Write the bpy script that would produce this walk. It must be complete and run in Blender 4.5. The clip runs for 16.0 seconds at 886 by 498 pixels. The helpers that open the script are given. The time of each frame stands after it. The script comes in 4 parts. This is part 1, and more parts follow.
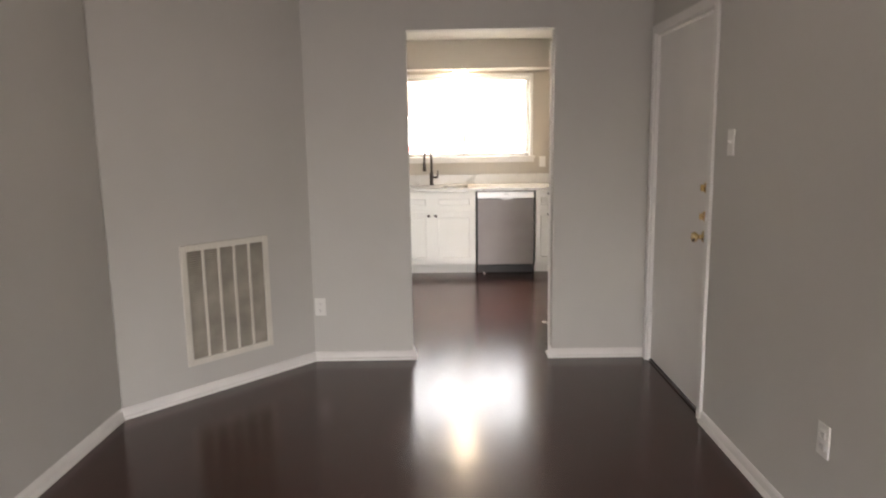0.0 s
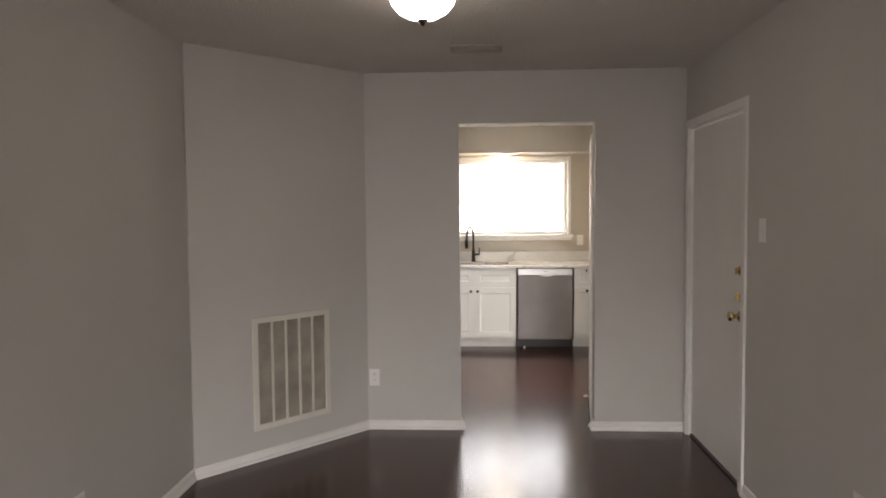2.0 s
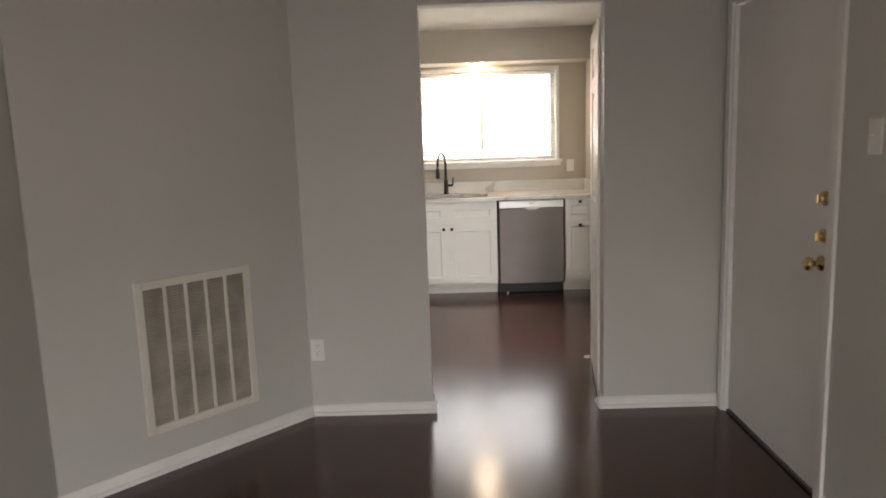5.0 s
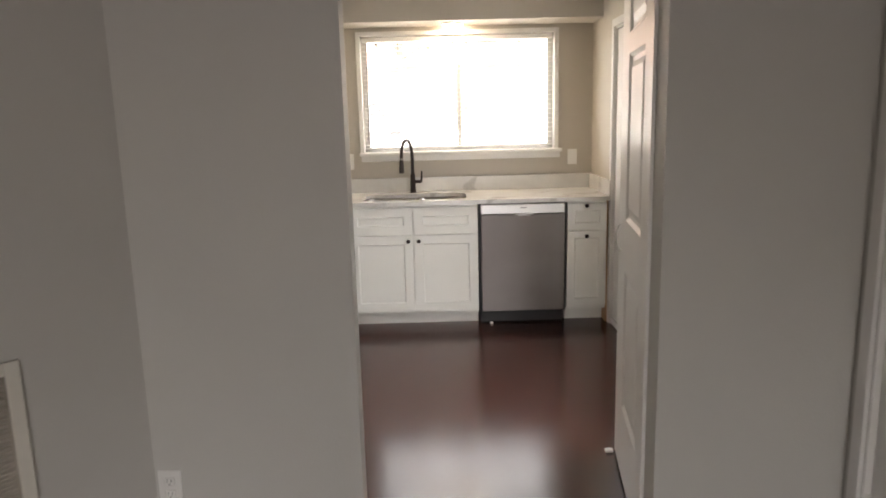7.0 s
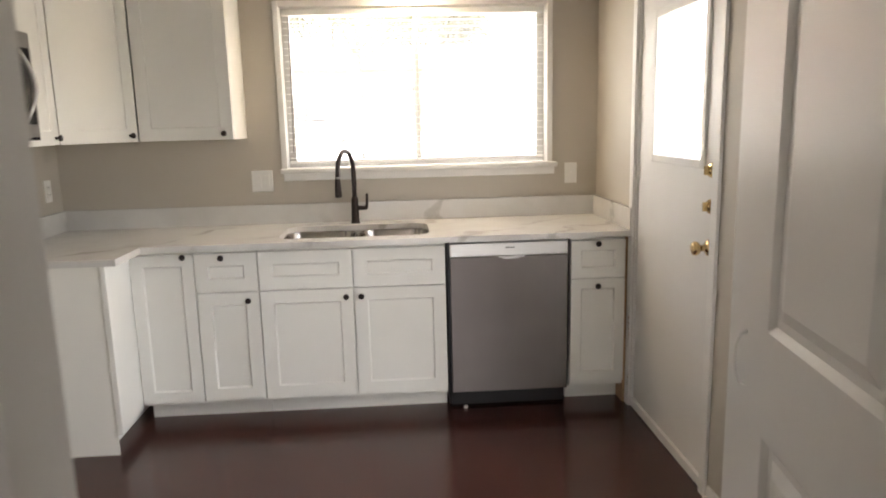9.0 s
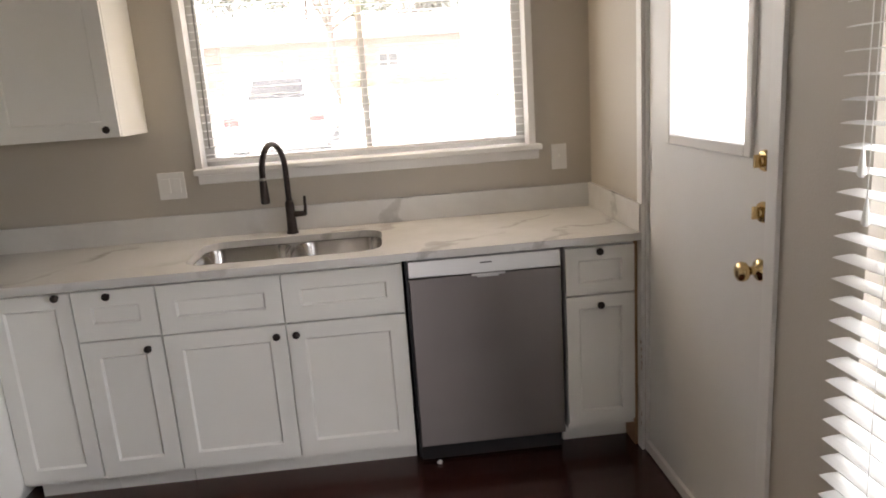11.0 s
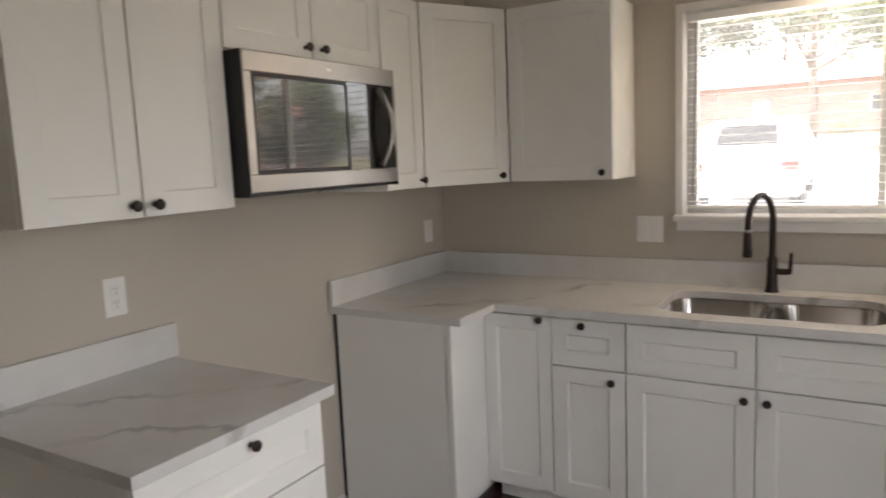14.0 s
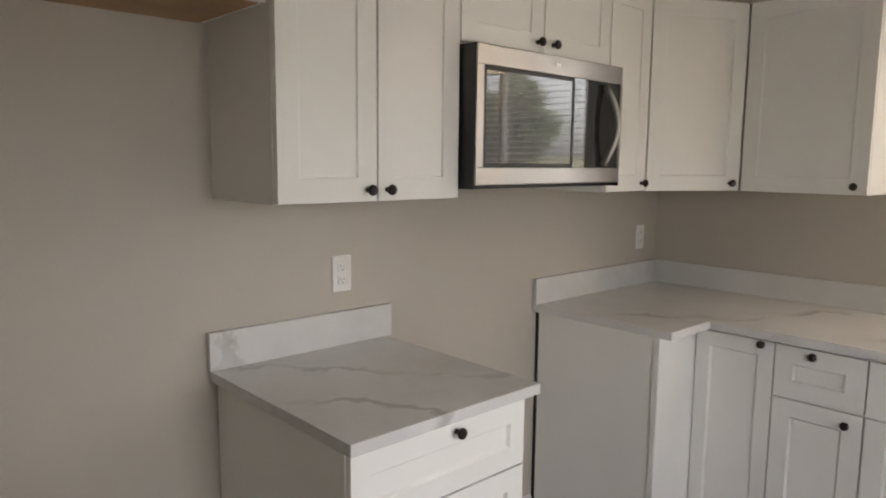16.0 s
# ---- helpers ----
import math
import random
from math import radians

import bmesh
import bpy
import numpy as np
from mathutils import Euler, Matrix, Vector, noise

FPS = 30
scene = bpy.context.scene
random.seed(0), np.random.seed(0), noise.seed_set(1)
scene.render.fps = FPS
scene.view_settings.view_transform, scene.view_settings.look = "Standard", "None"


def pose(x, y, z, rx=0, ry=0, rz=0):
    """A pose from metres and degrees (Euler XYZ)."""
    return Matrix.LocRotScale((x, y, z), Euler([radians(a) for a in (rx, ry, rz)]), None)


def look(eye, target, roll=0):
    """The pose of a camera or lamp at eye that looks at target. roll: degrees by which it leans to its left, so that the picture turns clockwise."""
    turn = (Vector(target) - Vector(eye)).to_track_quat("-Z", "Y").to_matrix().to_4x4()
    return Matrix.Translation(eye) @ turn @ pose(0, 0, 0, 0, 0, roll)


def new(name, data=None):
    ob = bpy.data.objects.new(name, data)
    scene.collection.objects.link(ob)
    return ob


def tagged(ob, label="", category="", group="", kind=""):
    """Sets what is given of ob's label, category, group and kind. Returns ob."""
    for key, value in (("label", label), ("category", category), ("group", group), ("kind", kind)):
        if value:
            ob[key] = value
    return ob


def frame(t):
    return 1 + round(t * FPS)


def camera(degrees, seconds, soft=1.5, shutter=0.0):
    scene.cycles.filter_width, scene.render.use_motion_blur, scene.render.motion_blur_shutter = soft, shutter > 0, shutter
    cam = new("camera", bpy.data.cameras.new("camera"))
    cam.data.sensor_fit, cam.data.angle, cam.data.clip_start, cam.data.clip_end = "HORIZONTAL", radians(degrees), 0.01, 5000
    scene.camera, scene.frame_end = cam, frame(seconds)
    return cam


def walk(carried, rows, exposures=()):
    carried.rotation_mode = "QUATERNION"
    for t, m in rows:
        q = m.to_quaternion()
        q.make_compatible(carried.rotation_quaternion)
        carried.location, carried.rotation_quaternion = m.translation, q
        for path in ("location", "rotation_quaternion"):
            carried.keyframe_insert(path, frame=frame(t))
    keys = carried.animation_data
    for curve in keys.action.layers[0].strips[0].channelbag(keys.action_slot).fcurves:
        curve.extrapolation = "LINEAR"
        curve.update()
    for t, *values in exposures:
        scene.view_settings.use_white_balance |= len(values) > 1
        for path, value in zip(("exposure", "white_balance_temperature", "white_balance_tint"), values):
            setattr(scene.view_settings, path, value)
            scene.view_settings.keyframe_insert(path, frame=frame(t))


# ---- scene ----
cam = camera(65.5, 16.0, 1.8, 0.4)
PATH = [
    (0, (0.034, 0.723, 1.452), (0.02, 2.697, 1.129), -0.9),
    (0.5, (0.014, 0.587, 1.481), (-0.112, 2.572, 1.277), -0.1),
    (1, (-0.062, 0.464, 1.495), (-0.215, 2.453, 1.352), -1.4),
    (1.5, (-0.084, 0.407, 1.506), (-0.226, 2.398, 1.378), -1.1),
    (2, (-0.08, 0.405, 1.516), (-0.182, 2.399, 1.404), -0.5),
    (2.5, (-0.089, 0.418, 1.525), (-0.169, 2.414, 1.428), -0.0),
    (3, (-0.103, 0.443, 1.507), (-0.185, 2.437, 1.373), 0.3),
    (3.5, (-0.105, 0.563, 1.474), (-0.145, 2.553, 1.279), 0.3),
    (3.7, (-0.081, 0.664, 1.459), (-0.124, 2.652, 1.243), -1.4),
    (5.8, (-0.049, 2.222, 1.435), (-0.078, 4.194, 1.101), -2.3),
    (6, (-0.057, 2.377, 1.458), (-0.017, 4.348, 1.12), -1.6),
    (6.5, (0.025, 2.758, 1.45), (0.089, 4.727, 1.102), -1.0),
    (7, (0.054, 3.122, 1.472), (0.065, 5.087, 1.1), -1.5),
    (7.5, (0.076, 3.509, 1.41), (0.173, 5.473, 1.041), -1.7),
    (8, (0.141, 3.897, 1.414), (0.183, 5.863, 1.05), -1.7),
    (8.5, (0.089, 4.251, 1.442), (0.162, 6.214, 1.066), -2.1),
    (9, (0.112, 4.58, 1.461), (0.235, 6.543, 1.099), -1.4),
    (9.2, (0.132, 4.699, 1.481), (0.214, 6.667, 1.136), -1.0),
    (11.3, (0.304, 5.398, 1.504), (0.449, 7.34, 1.045), -4.4),
    (11.5, (0.298, 5.402, 1.508), (0.412, 7.346, 1.051), -4.8),
    (12, (0.284, 5.408, 1.509), (0.284, 7.361, 1.077), -4.6),
    (12.5, (0.258, 5.402, 1.513), (0.011, 7.349, 1.13), -4.6),
    (13, (0.219, 5.393, 1.5), (-0.316, 7.293, 1.18), -4.2),
    (13.5, (0.186, 5.379, 1.508), (-0.599, 7.196, 1.224), -3.3),
    (14, (0.161, 5.372, 1.517), (-0.869, 7.067, 1.257), -2.5),
    (14.5, (0.135, 5.366, 1.514), (-1.078, 6.938, 1.273), -1.4),
    (15, (0.105, 5.352, 1.508), (-1.275, 6.78, 1.273), -0.2),
    (15.5, (0.085, 5.344, 1.511), (-1.415, 6.644, 1.266), 0.4),
    (16, (0.082, 5.35, 1.509), (-1.373, 6.699, 1.257), 0.6),
]
EXPOSURES = [(0.0, 4.6, 7150, 18), (1.5, 4.4, 7150, 18), (2.5, 4.1, 7150, 18), (3.7, 4.05, 7150, 18), (6.0, 4.05, 7100, 17), (7.5, 4.05, 7050, 17), (9.2, 4.05, 7000, 17), (11.3, 3.4, 6850, 20), (13.0, 3.15, 6850, 20), (14.5, 3.3, 6850, 19), (16.0, 3.45, 6850, 19)]
walk(cam, [(t, look(eye, target, roll)) for t, eye, target, roll in PATH], EXPOSURES)
SKY, SUN, LAMP, SINKLAMP = 0.15, 4.0, 0.95, 11.0

# ---- world, sun, exposure ----
world = bpy.data.worlds.new("sky")
scene.world = world
world.use_nodes = True
wn = world.node_tree
sky = wn.nodes.new("ShaderNodeTexSky")
sky.sky_type = "NISHITA"
sky.sun_disc = False
sky.sun_elevation = radians(68.5)
sky.sun_rotation = radians(264)
sky.dust_density = 3.0
haze = wn.nodes.new("ShaderNodeHueSaturation")
haze.inputs["Saturation"].default_value = 0.3
wn.links.new(sky.outputs[0], haze.inputs["Color"])
wn.links.new(haze.outputs[0], wn.nodes["Background"].inputs[0])
wn.nodes["Background"].inputs[1].default_value = SKY
sun = new("sun", bpy.data.lights.new("sun", "SUN"))
sun.data.energy, sun.data.angle, sun.data.color = SUN, radians(12), (1.0, 0.95, 0.88)
sun.matrix_world = look((-18, -2, 46), (0, 0, 0))


def sky_lamp(name, m, wide, high, watts, spread):
    """An added area lamp at an opening, standing in for cool daylight of the sky."""
    ob = new(name, bpy.data.lights.new(name, "AREA"))
    ob.data.shape, ob.data.size, ob.data.size_y = "RECTANGLE", wide, high
    ob.data.energy, ob.data.spread, ob.data.color = watts, radians(spread), (0.88, 0.95, 1.0)
    ob.matrix_world = m
    return ob


# Added fill lamps, aimed downward: lower living room walls, then kitchen base cabinets.
sky_lamp("south_opening_fill", look((-0.15, -2.44, 0.77), (-0.9, 2.0, -2.2)), 2.3, 1.2, 2.8, 90)
sky_lamp("side_window_fill", look((1.325, 6.14, 1.16), (-1.0, 6.4, -0.6)), 0.98, 1.6, 1.4, 110)

# ---- materials ----
def nodes_of(name):
    m = bpy.data.materials.new(name)
    m.use_nodes = True
    nt = m.node_tree
    return m, nt, nt.nodes["Principled BSDF"]


def add(nt, kind, **ins):
    n = nt.nodes.new(kind)
    for k, v in ins.items():
        n.inputs[k.replace("_", " ")].default_value = v
    return n


def ramp(nt, src, stops):
    r = nt.nodes.new("ShaderNodeValToRGB")
    e = r.color_ramp.elements
    while len(e) < len(stops):
        e.new(0.5)
    for el, (p, c) in zip(e, stops):
        el.position, el.color = p, (*c, 1) if len(c) == 3 else c
    nt.links.new(src, r.inputs[0])
    return r


def surface(name, colour, rough=0.5, metal=0.0, var=0.08, scale=3.0, fine=120.0, bump=0.1, depth=0.002, rough_var=0.08, per_piece=0.0):
    """A plain surface with large stains, fine grain, uneven gloss and light relief."""
    m, nt, b = nodes_of(name)
    co = nt.nodes.new("ShaderNodeTexCoord")
    big = add(nt, "ShaderNodeTexNoise", Scale=scale, Detail=5.0)
    small = add(nt, "ShaderNodeTexNoise", Scale=fine, Detail=3.0)
    for n in (big, small):
        nt.links.new(co.outputs["Object"], n.inputs["Vector"])
    lo, hi = [c * (1 - var) for c in colour], [min(1, c * (1 + var)) for c in colour]
    cr = ramp(nt, big.outputs["Fac"], [(0.3, lo), (0.7, hi)])
    out = cr.outputs[0]
    if per_piece:
        info = nt.nodes.new("ShaderNodeObjectInfo")
        mx = nt.nodes.new("ShaderNodeHueSaturation")
        mr = add(nt, "ShaderNodeMapRange")
        mr.inputs["To Min"].default_value, mr.inputs["To Max"].default_value = 1 - per_piece, 1 + per_piece
        nt.links.new(info.outputs["Random"], mr.inputs["Value"])
        nt.links.new(mr.outputs[0], mx.inputs["Value"])
        nt.links.new(out, mx.inputs["Color"])
        out = mx.outputs[0]
    nt.links.new(out, b.inputs["Base Color"])
    rr = add(nt, "ShaderNodeMapRange")
    rr.inputs["To Min"].default_value, rr.inputs["To Max"].default_value = max(0.02, rough - rough_var), min(1, rough + rough_var)
    nt.links.new(big.outputs["Fac"], rr.inputs["Value"])
    nt.links.new(rr.outputs[0], b.inputs["Roughness"])
    b.inputs["Metallic"].default_value = metal
    if bump:
        bp = add(nt, "ShaderNodeBump", Strength=bump, Distance=depth)
        nt.links.new(small.outputs["Fac"], bp.inputs["Height"])
        nt.links.new(bp.outputs[0], b.inputs["Normal"])
    return m


def floor_material():
    """Dark red-brown sheet floor under an uneven, scuffed coat."""
    m, nt, b = nodes_of("brown_floor")
    co = nt.nodes.new("ShaderNodeTexCoord")
    mp = nt.nodes.new("ShaderNodeMapping")
    mp.inputs["Scale"].default_value, mp.inputs["Location"].default_value = (1.5, 0.55, 1.0), (3.1, 1.7, 0.37)
    flat = nt.nodes.new("ShaderNodeMapping")
    flat.inputs["Location"].default_value = (5.3, 2.9, 0.41)
    nt.links.new(co.outputs["Object"], flat.inputs["Vector"])
    nt.links.new(co.outputs["Object"], mp.inputs["Vector"])
    cloud = add(nt, "ShaderNodeTexNoise", Scale=1.3, Detail=2.0)
    nt.links.new(flat.outputs["Vector"], cloud.inputs["Vector"])
    wipe = add(nt, "ShaderNodeTexNoise", Scale=6.5, Detail=4.0)
    nt.links.new(mp.outputs["Vector"], wipe.inputs["Vector"])
    cr = ramp(nt, cloud.outputs["Fac"], [(0.0, (0.046, 0.0145, 0.0105)), (1.0, (0.064, 0.021, 0.0155))])
    nt.links.new(cr.outputs[0], b.inputs["Base Color"])
    rr = add(nt, "ShaderNodeMapRange")
    rr.inputs["To Min"].default_value, rr.inputs["To Max"].default_value = 0.15, 0.24
    nt.links.new(wipe.outputs["Fac"], rr.inputs["Value"])
    nt.links.new(rr.outputs[0], b.inputs["Roughness"])
    b.inputs["Specular IOR Level"].default_value = 0.62
    streak = add(nt, "ShaderNodeTexNoise", Scale=9.0, Detail=3.0)
    nt.links.new(mp.outputs["Vector"], streak.inputs["Vector"])
    bp = add(nt, "ShaderNodeBump", Strength=0.1, Distance=0.006)
    nt.links.new(streak.outputs["Fac"], bp.inputs["Height"])
    nt.links.new(bp.outputs[0], b.inputs["Normal"])
    return m


def quartz_material():
    """White quartz with soft clouds and thin, broken grey veins."""
    m, nt, b = nodes_of("veined_quartz")
    co = nt.nodes.new("ShaderNodeTexCoord")
    warp = add(nt, "ShaderNodeTexNoise", Scale=2.0, Detail=6.0, Roughness=0.6)
    nt.links.new(co.outputs["Object"], warp.inputs["Vector"])
    mp = nt.nodes.new("ShaderNodeMapping")
    mp.inputs["Rotation"].default_value = (0, 0, radians(38))
    nt.links.new(co.outputs["Object"], mp.inputs[0])
    mixv = nt.nodes.new("ShaderNodeMix")
    mixv.data_type = "VECTOR"
    mixv.inputs[0].default_value = 0.28
    nt.links.new(mp.outputs[0], mixv.inputs[4])
    nt.links.new(warp.outputs["Color"], mixv.inputs[5])
    wave = add(nt, "ShaderNodeTexWave", Scale=1.0, Distortion=8.0, Detail=6.0)
    wave.inputs["Detail Scale"].default_value = 1.6
    nt.links.new(mixv.outputs[1], wave.inputs["Vector"])
    vein = ramp(nt, wave.outputs["Fac"], [(0.0, (1, 1, 1)), (0.012, (0.7, 0.7, 0.7)), (0.045, (0, 0, 0)), (1.0, (0, 0, 0))])
    gate = add(nt, "ShaderNodeTexNoise", Scale=2.6, Detail=3.0)
    nt.links.new(co.outputs["Object"], gate.inputs["Vector"])
    gr = ramp(nt, gate.outputs["Fac"], [(0.40, (0, 0, 0)), (0.56, (1, 1, 1))])
    mul = nt.nodes.new("ShaderNodeMath")
    mul.operation = "MULTIPLY"
    nt.links.new(vein.outputs[0], mul.inputs[0])
    nt.links.new(gr.outputs[0], mul.inputs[1])
    base = ramp(nt, warp.outputs["Fac"], [(0.35, (0.6, 0.585, 0.56)), (0.6, (0.7, 0.69, 0.67))])
    mx = nt.nodes.new("ShaderNodeMix")
    mx.data_type = "RGBA"
    nt.links.new(mul.outputs[0], mx.inputs[0])
    nt.links.new(base.outputs[0], mx.inputs[6])
    mx.inputs[7].default_value = (0.47, 0.455, 0.43, 1)
    nt.links.new(mx.outputs[2], b.inputs["Base Color"])
    b.inputs["Roughness"].default_value = 0.22
    return m


def brushed_material(name, colour, rough, vertical=True):
    """Stainless steel with a brushed grain."""
    m, nt, b = nodes_of(name)
    co = nt.nodes.new("ShaderNodeTexCoord")
    mp = nt.nodes.new("ShaderNodeMapping")
    mp.inputs["Scale"].default_value = (220, 220, 2) if vertical else (3, 3, 260)
    nt.links.new(co.outputs["Object"], mp.inputs[0])
    n = add(nt, "ShaderNodeTexNoise", Scale=1.0, Detail=4.0)
    nt.links.new(mp.outputs[0], n.inputs["Vector"])
    soft = add(nt, "ShaderNodeTexNoise", Scale=3.0, Detail=2.0)
    nt.links.new(co.outputs["Object"], soft.inputs["Vector"])
    cr = ramp(nt, soft.outputs["Fac"], [(0.3, [c * 0.92 for c in colour]), (0.7, [c * 1.05 for c in colour])])
    nt.links.new(cr.outputs[0], b.inputs["Base Color"])
    b.inputs["Metallic"].default_value = 1.0
    b.inputs["Anisotropic"].default_value = 0.75
    b.inputs["Anisotropic Rotation"].default_value = 0.25
    tangent = nt.nodes.new("ShaderNodeTangent")
    tangent.direction_type, tangent.axis = "RADIAL", "Z"
    nt.links.new(tangent.outputs[0], b.inputs["Tangent"])
    rr = add(nt, "ShaderNodeMapRange")
    rr.inputs["To Min"].default_value, rr.inputs["To Max"].default_value = rough - 0.06, rough + 0.08
    nt.links.new(n.outputs["Fac"], rr.inputs["Value"])
    nt.links.new(rr.outputs[0], b.inputs["Roughness"])
    bp = add(nt, "ShaderNodeBump", Strength=0.06, Distance=0.0006)
    nt.links.new(n.outputs["Fac"], bp.inputs["Height"])
    nt.links.new(bp.outputs[0], b.inputs["Normal"])
    return m


def glass_material():
    m, nt, b = nodes_of("window_glass")
    nt.nodes.remove(b)
    tr = nt.nodes.new("ShaderNodeBsdfTransparent")
    tr.inputs[0].default_value = (0.96, 0.98, 0.97, 1)
    gl = nt.nodes.new("ShaderNodeBsdfGlossy")
    gl.inputs["Roughness"].default_value = 0.01
    fr = add(nt, "ShaderNodeFresnel", IOR=1.45)
    mx = nt.nodes.new("ShaderNodeMixShader")
    cap = nt.nodes.new("ShaderNodeMath")
    cap.operation = "MINIMUM"
    cap.inputs[1].default_value = 0.1
    nt.links.new(fr.outputs[0], cap.inputs[0])
    nt.links.new(cap.outputs[0], mx.inputs[0])
    nt.links.new(tr.outputs[0], mx.inputs[1])
    nt.links.new(gl.outputs[0], mx.inputs[2])
    # A translucent share imitates the pale glare haze over the bright outdoor view.
    glare_veil = nt.nodes.new("ShaderNodeBsdfTranslucent")
    glare_veil.inputs["Color"].default_value = (0.9, 0.9, 0.87, 1)
    veil_noise = add(nt, "ShaderNodeTexNoise", Scale=2.5, Detail=4.0)
    share = add(nt, "ShaderNodeMapRange")
    share.inputs["To Min"].default_value, share.inputs["To Max"].default_value = 0.045, 0.08
    nt.links.new(veil_noise.outputs["Fac"], share.inputs["Value"])
    dusty = nt.nodes.new("ShaderNodeMixShader")
    nt.links.new(share.outputs[0], dusty.inputs[0])
    nt.links.new(mx.outputs[0], dusty.inputs[1])
    nt.links.new(glare_veil.outputs[0], dusty.inputs[2])
    nt.links.new(dusty.outputs[0], nt.nodes["Material Output"].inputs[0])
    return m


def glow_material(name, colour, strength):
    m, nt, b = nodes_of(name)
    b.inputs["Base Color"].default_value = (0.85, 0.84, 0.8, 1)
    b.inputs["Emission Color"].default_value = (*colour, 1)
    b.inputs["Emission Strength"].default_value = strength
    b.inputs["Roughness"].default_value = 0.3
    return m


PAINT = surface("greige_wall_paint", (0.54, 0.527, 0.495), 0.55, var=0.035, scale=1.4, fine=150, bump=0.22, depth=0.003, rough_var=0.1)
KPAINT = surface("beige_kitchen_paint", (0.51, 0.465, 0.4), 0.55, var=0.035, scale=1.4, fine=150, bump=0.22, depth=0.003, rough_var=0.1)
CEIL = surface("textured_ceiling_paint", (0.66, 0.63, 0.58), 0.8, var=0.05, scale=2.0, fine=75, bump=0.9, depth=0.012)
TRIM = surface("white_trim_paint", (0.78, 0.765, 0.74), 0.35, var=0.04, scale=5, fine=90, bump=0.08)
DOOR = surface("white_door_paint", (0.76, 0.745, 0.72), 0.4, var=0.04, scale=2.2, fine=130, bump=0.14, depth=0.0015)
CAB = surface("white_cabinet_paint", (0.84, 0.83, 0.79), 0.36, var=0.025, scale=2.5, fine=160, bump=0.05, depth=0.001)
RAWWOOD = surface("bare_plywood", (0.42, 0.26, 0.14), 0.6, var=0.2, scale=6, fine=60, bump=0.2)
FLOOR = floor_material()
QUARTZ = quartz_material()
STEEL = brushed_material("brushed_steel", (0.185, 0.165, 0.158), 0.4)
STEEL_H = brushed_material("brushed_steel_across", (0.4, 0.385, 0.37), 0.37, False)
SINKSTEEL = brushed_material("satin_sink_steel", (0.5, 0.475, 0.45), 0.19, False)
PALE = surface("pale_control_strip", (0.62, 0.61, 0.6), 0.35, metal=0.6, var=0.03, bump=0.03)
BRONZE = surface("oil_rubbed_bronze", (0.034, 0.025, 0.022), 0.38, metal=0.6, var=0.2, scale=30, bump=0.05)
BRASS = surface("polished_brass", (0.66, 0.49, 0.25), 0.16, metal=1.0, var=0.1, scale=20, bump=0.03)
BLACK = surface("black_plastic", (0.012, 0.011, 0.012), 0.45, var=0.2, scale=8, bump=0.08)
BLACKGLASS = surface("black_oven_glass", (0.012, 0.011, 0.011), 0.04, var=0.1, bump=0.0, rough_var=0.015)
BLACKGLASS.node_tree.nodes["Principled BSDF"].inputs["Specular IOR Level"].default_value = 1.0
PLATE = surface("white_plastic_plate", (0.8, 0.79, 0.76), 0.3, var=0.02, scale=10, bump=0.02)
SLOT = surface("dark_slot", (0.2, 0.19, 0.18), 0.6, var=0.1, bump=0)
ALU = surface("grey_aluminium_frame", (0.5, 0.48, 0.45), 0.5, metal=0.0, var=0.08, scale=9, bump=0.05)
SLAT = surface("white_blind_slat", (0.8, 0.79, 0.76), 0.4, var=0.02, scale=8, bump=0.03)
FILTER = surface("dusty_filter_mesh", (0.36, 0.33, 0.28), 0.9, var=0.28, scale=7, fine=240, bump=0.5)
GRILLE = surface("cream_metal_grille", (0.68, 0.65, 0.58), 0.4, var=0.05, scale=6, bump=0.05)
LOUVRE = surface("darker_louvre_metal", (0.40, 0.365, 0.31), 0.6, var=0.2, scale=7, bump=0.05)
GLASS = glass_material()
DOME = glow_material("lit_frosted_dome", (1.0, 0.94, 0.88), LAMP)
SINKGLOW = glow_material("lit_sink_lamp", (1.0, 0.84, 0.6), SINKLAMP)
TINT = surface("dark_tinted_glass", (0.015, 0.015, 0.017), 0.95, var=0.1, bump=0)
TINT.node_tree.nodes["Principled BSDF"].inputs["Specular IOR Level"].default_value = 0.05
BRICK = surface("red_brown_brick", (0.4, 0.2, 0.165), 0.85, var=0.22, scale=2.5, fine=25, bump=0.6, depth=0.01, per_piece=0.12)
SHINGLE = surface("weathered_roof_shingle", (0.3, 0.14, 0.11), 0.9, var=0.2, scale=3, fine=30, bump=0.5, depth=0.01, per_piece=0.1)
LAWN = surface("dry_lawn", (0.105, 0.1, 0.055), 0.95, var=0.35, scale=0.35, fine=14, bump=0.8, depth=0.03)
DARKGROUND = surface("dark_unseen_ground", (0.05, 0.05, 0.052), 0.9, var=0.2, scale=0.6, fine=60, bump=0.4)
CONCRETE = surface("pale_concrete", (0.27, 0.265, 0.25), 0.85, var=0.12, scale=0.8, fine=40, bump=0.3)
LEAF = surface("green_leaf", (0.115, 0.13, 0.09), 0.6, var=0.25, scale=1.2, fine=8, bump=0)
leaf_nodes = LEAF.node_tree
through_light = leaf_nodes.nodes.new("ShaderNodeBsdfTranslucent")
through_light.inputs["Color"].default_value = (0.12, 0.15, 0.07, 1)
leaf_mix = leaf_nodes.nodes.new("ShaderNodeMixShader")
leaf_mix.inputs[0].default_value = 0.5
leaf_nodes.links.new(leaf_nodes.nodes["Principled BSDF"].outputs[0], leaf_mix.inputs[1])
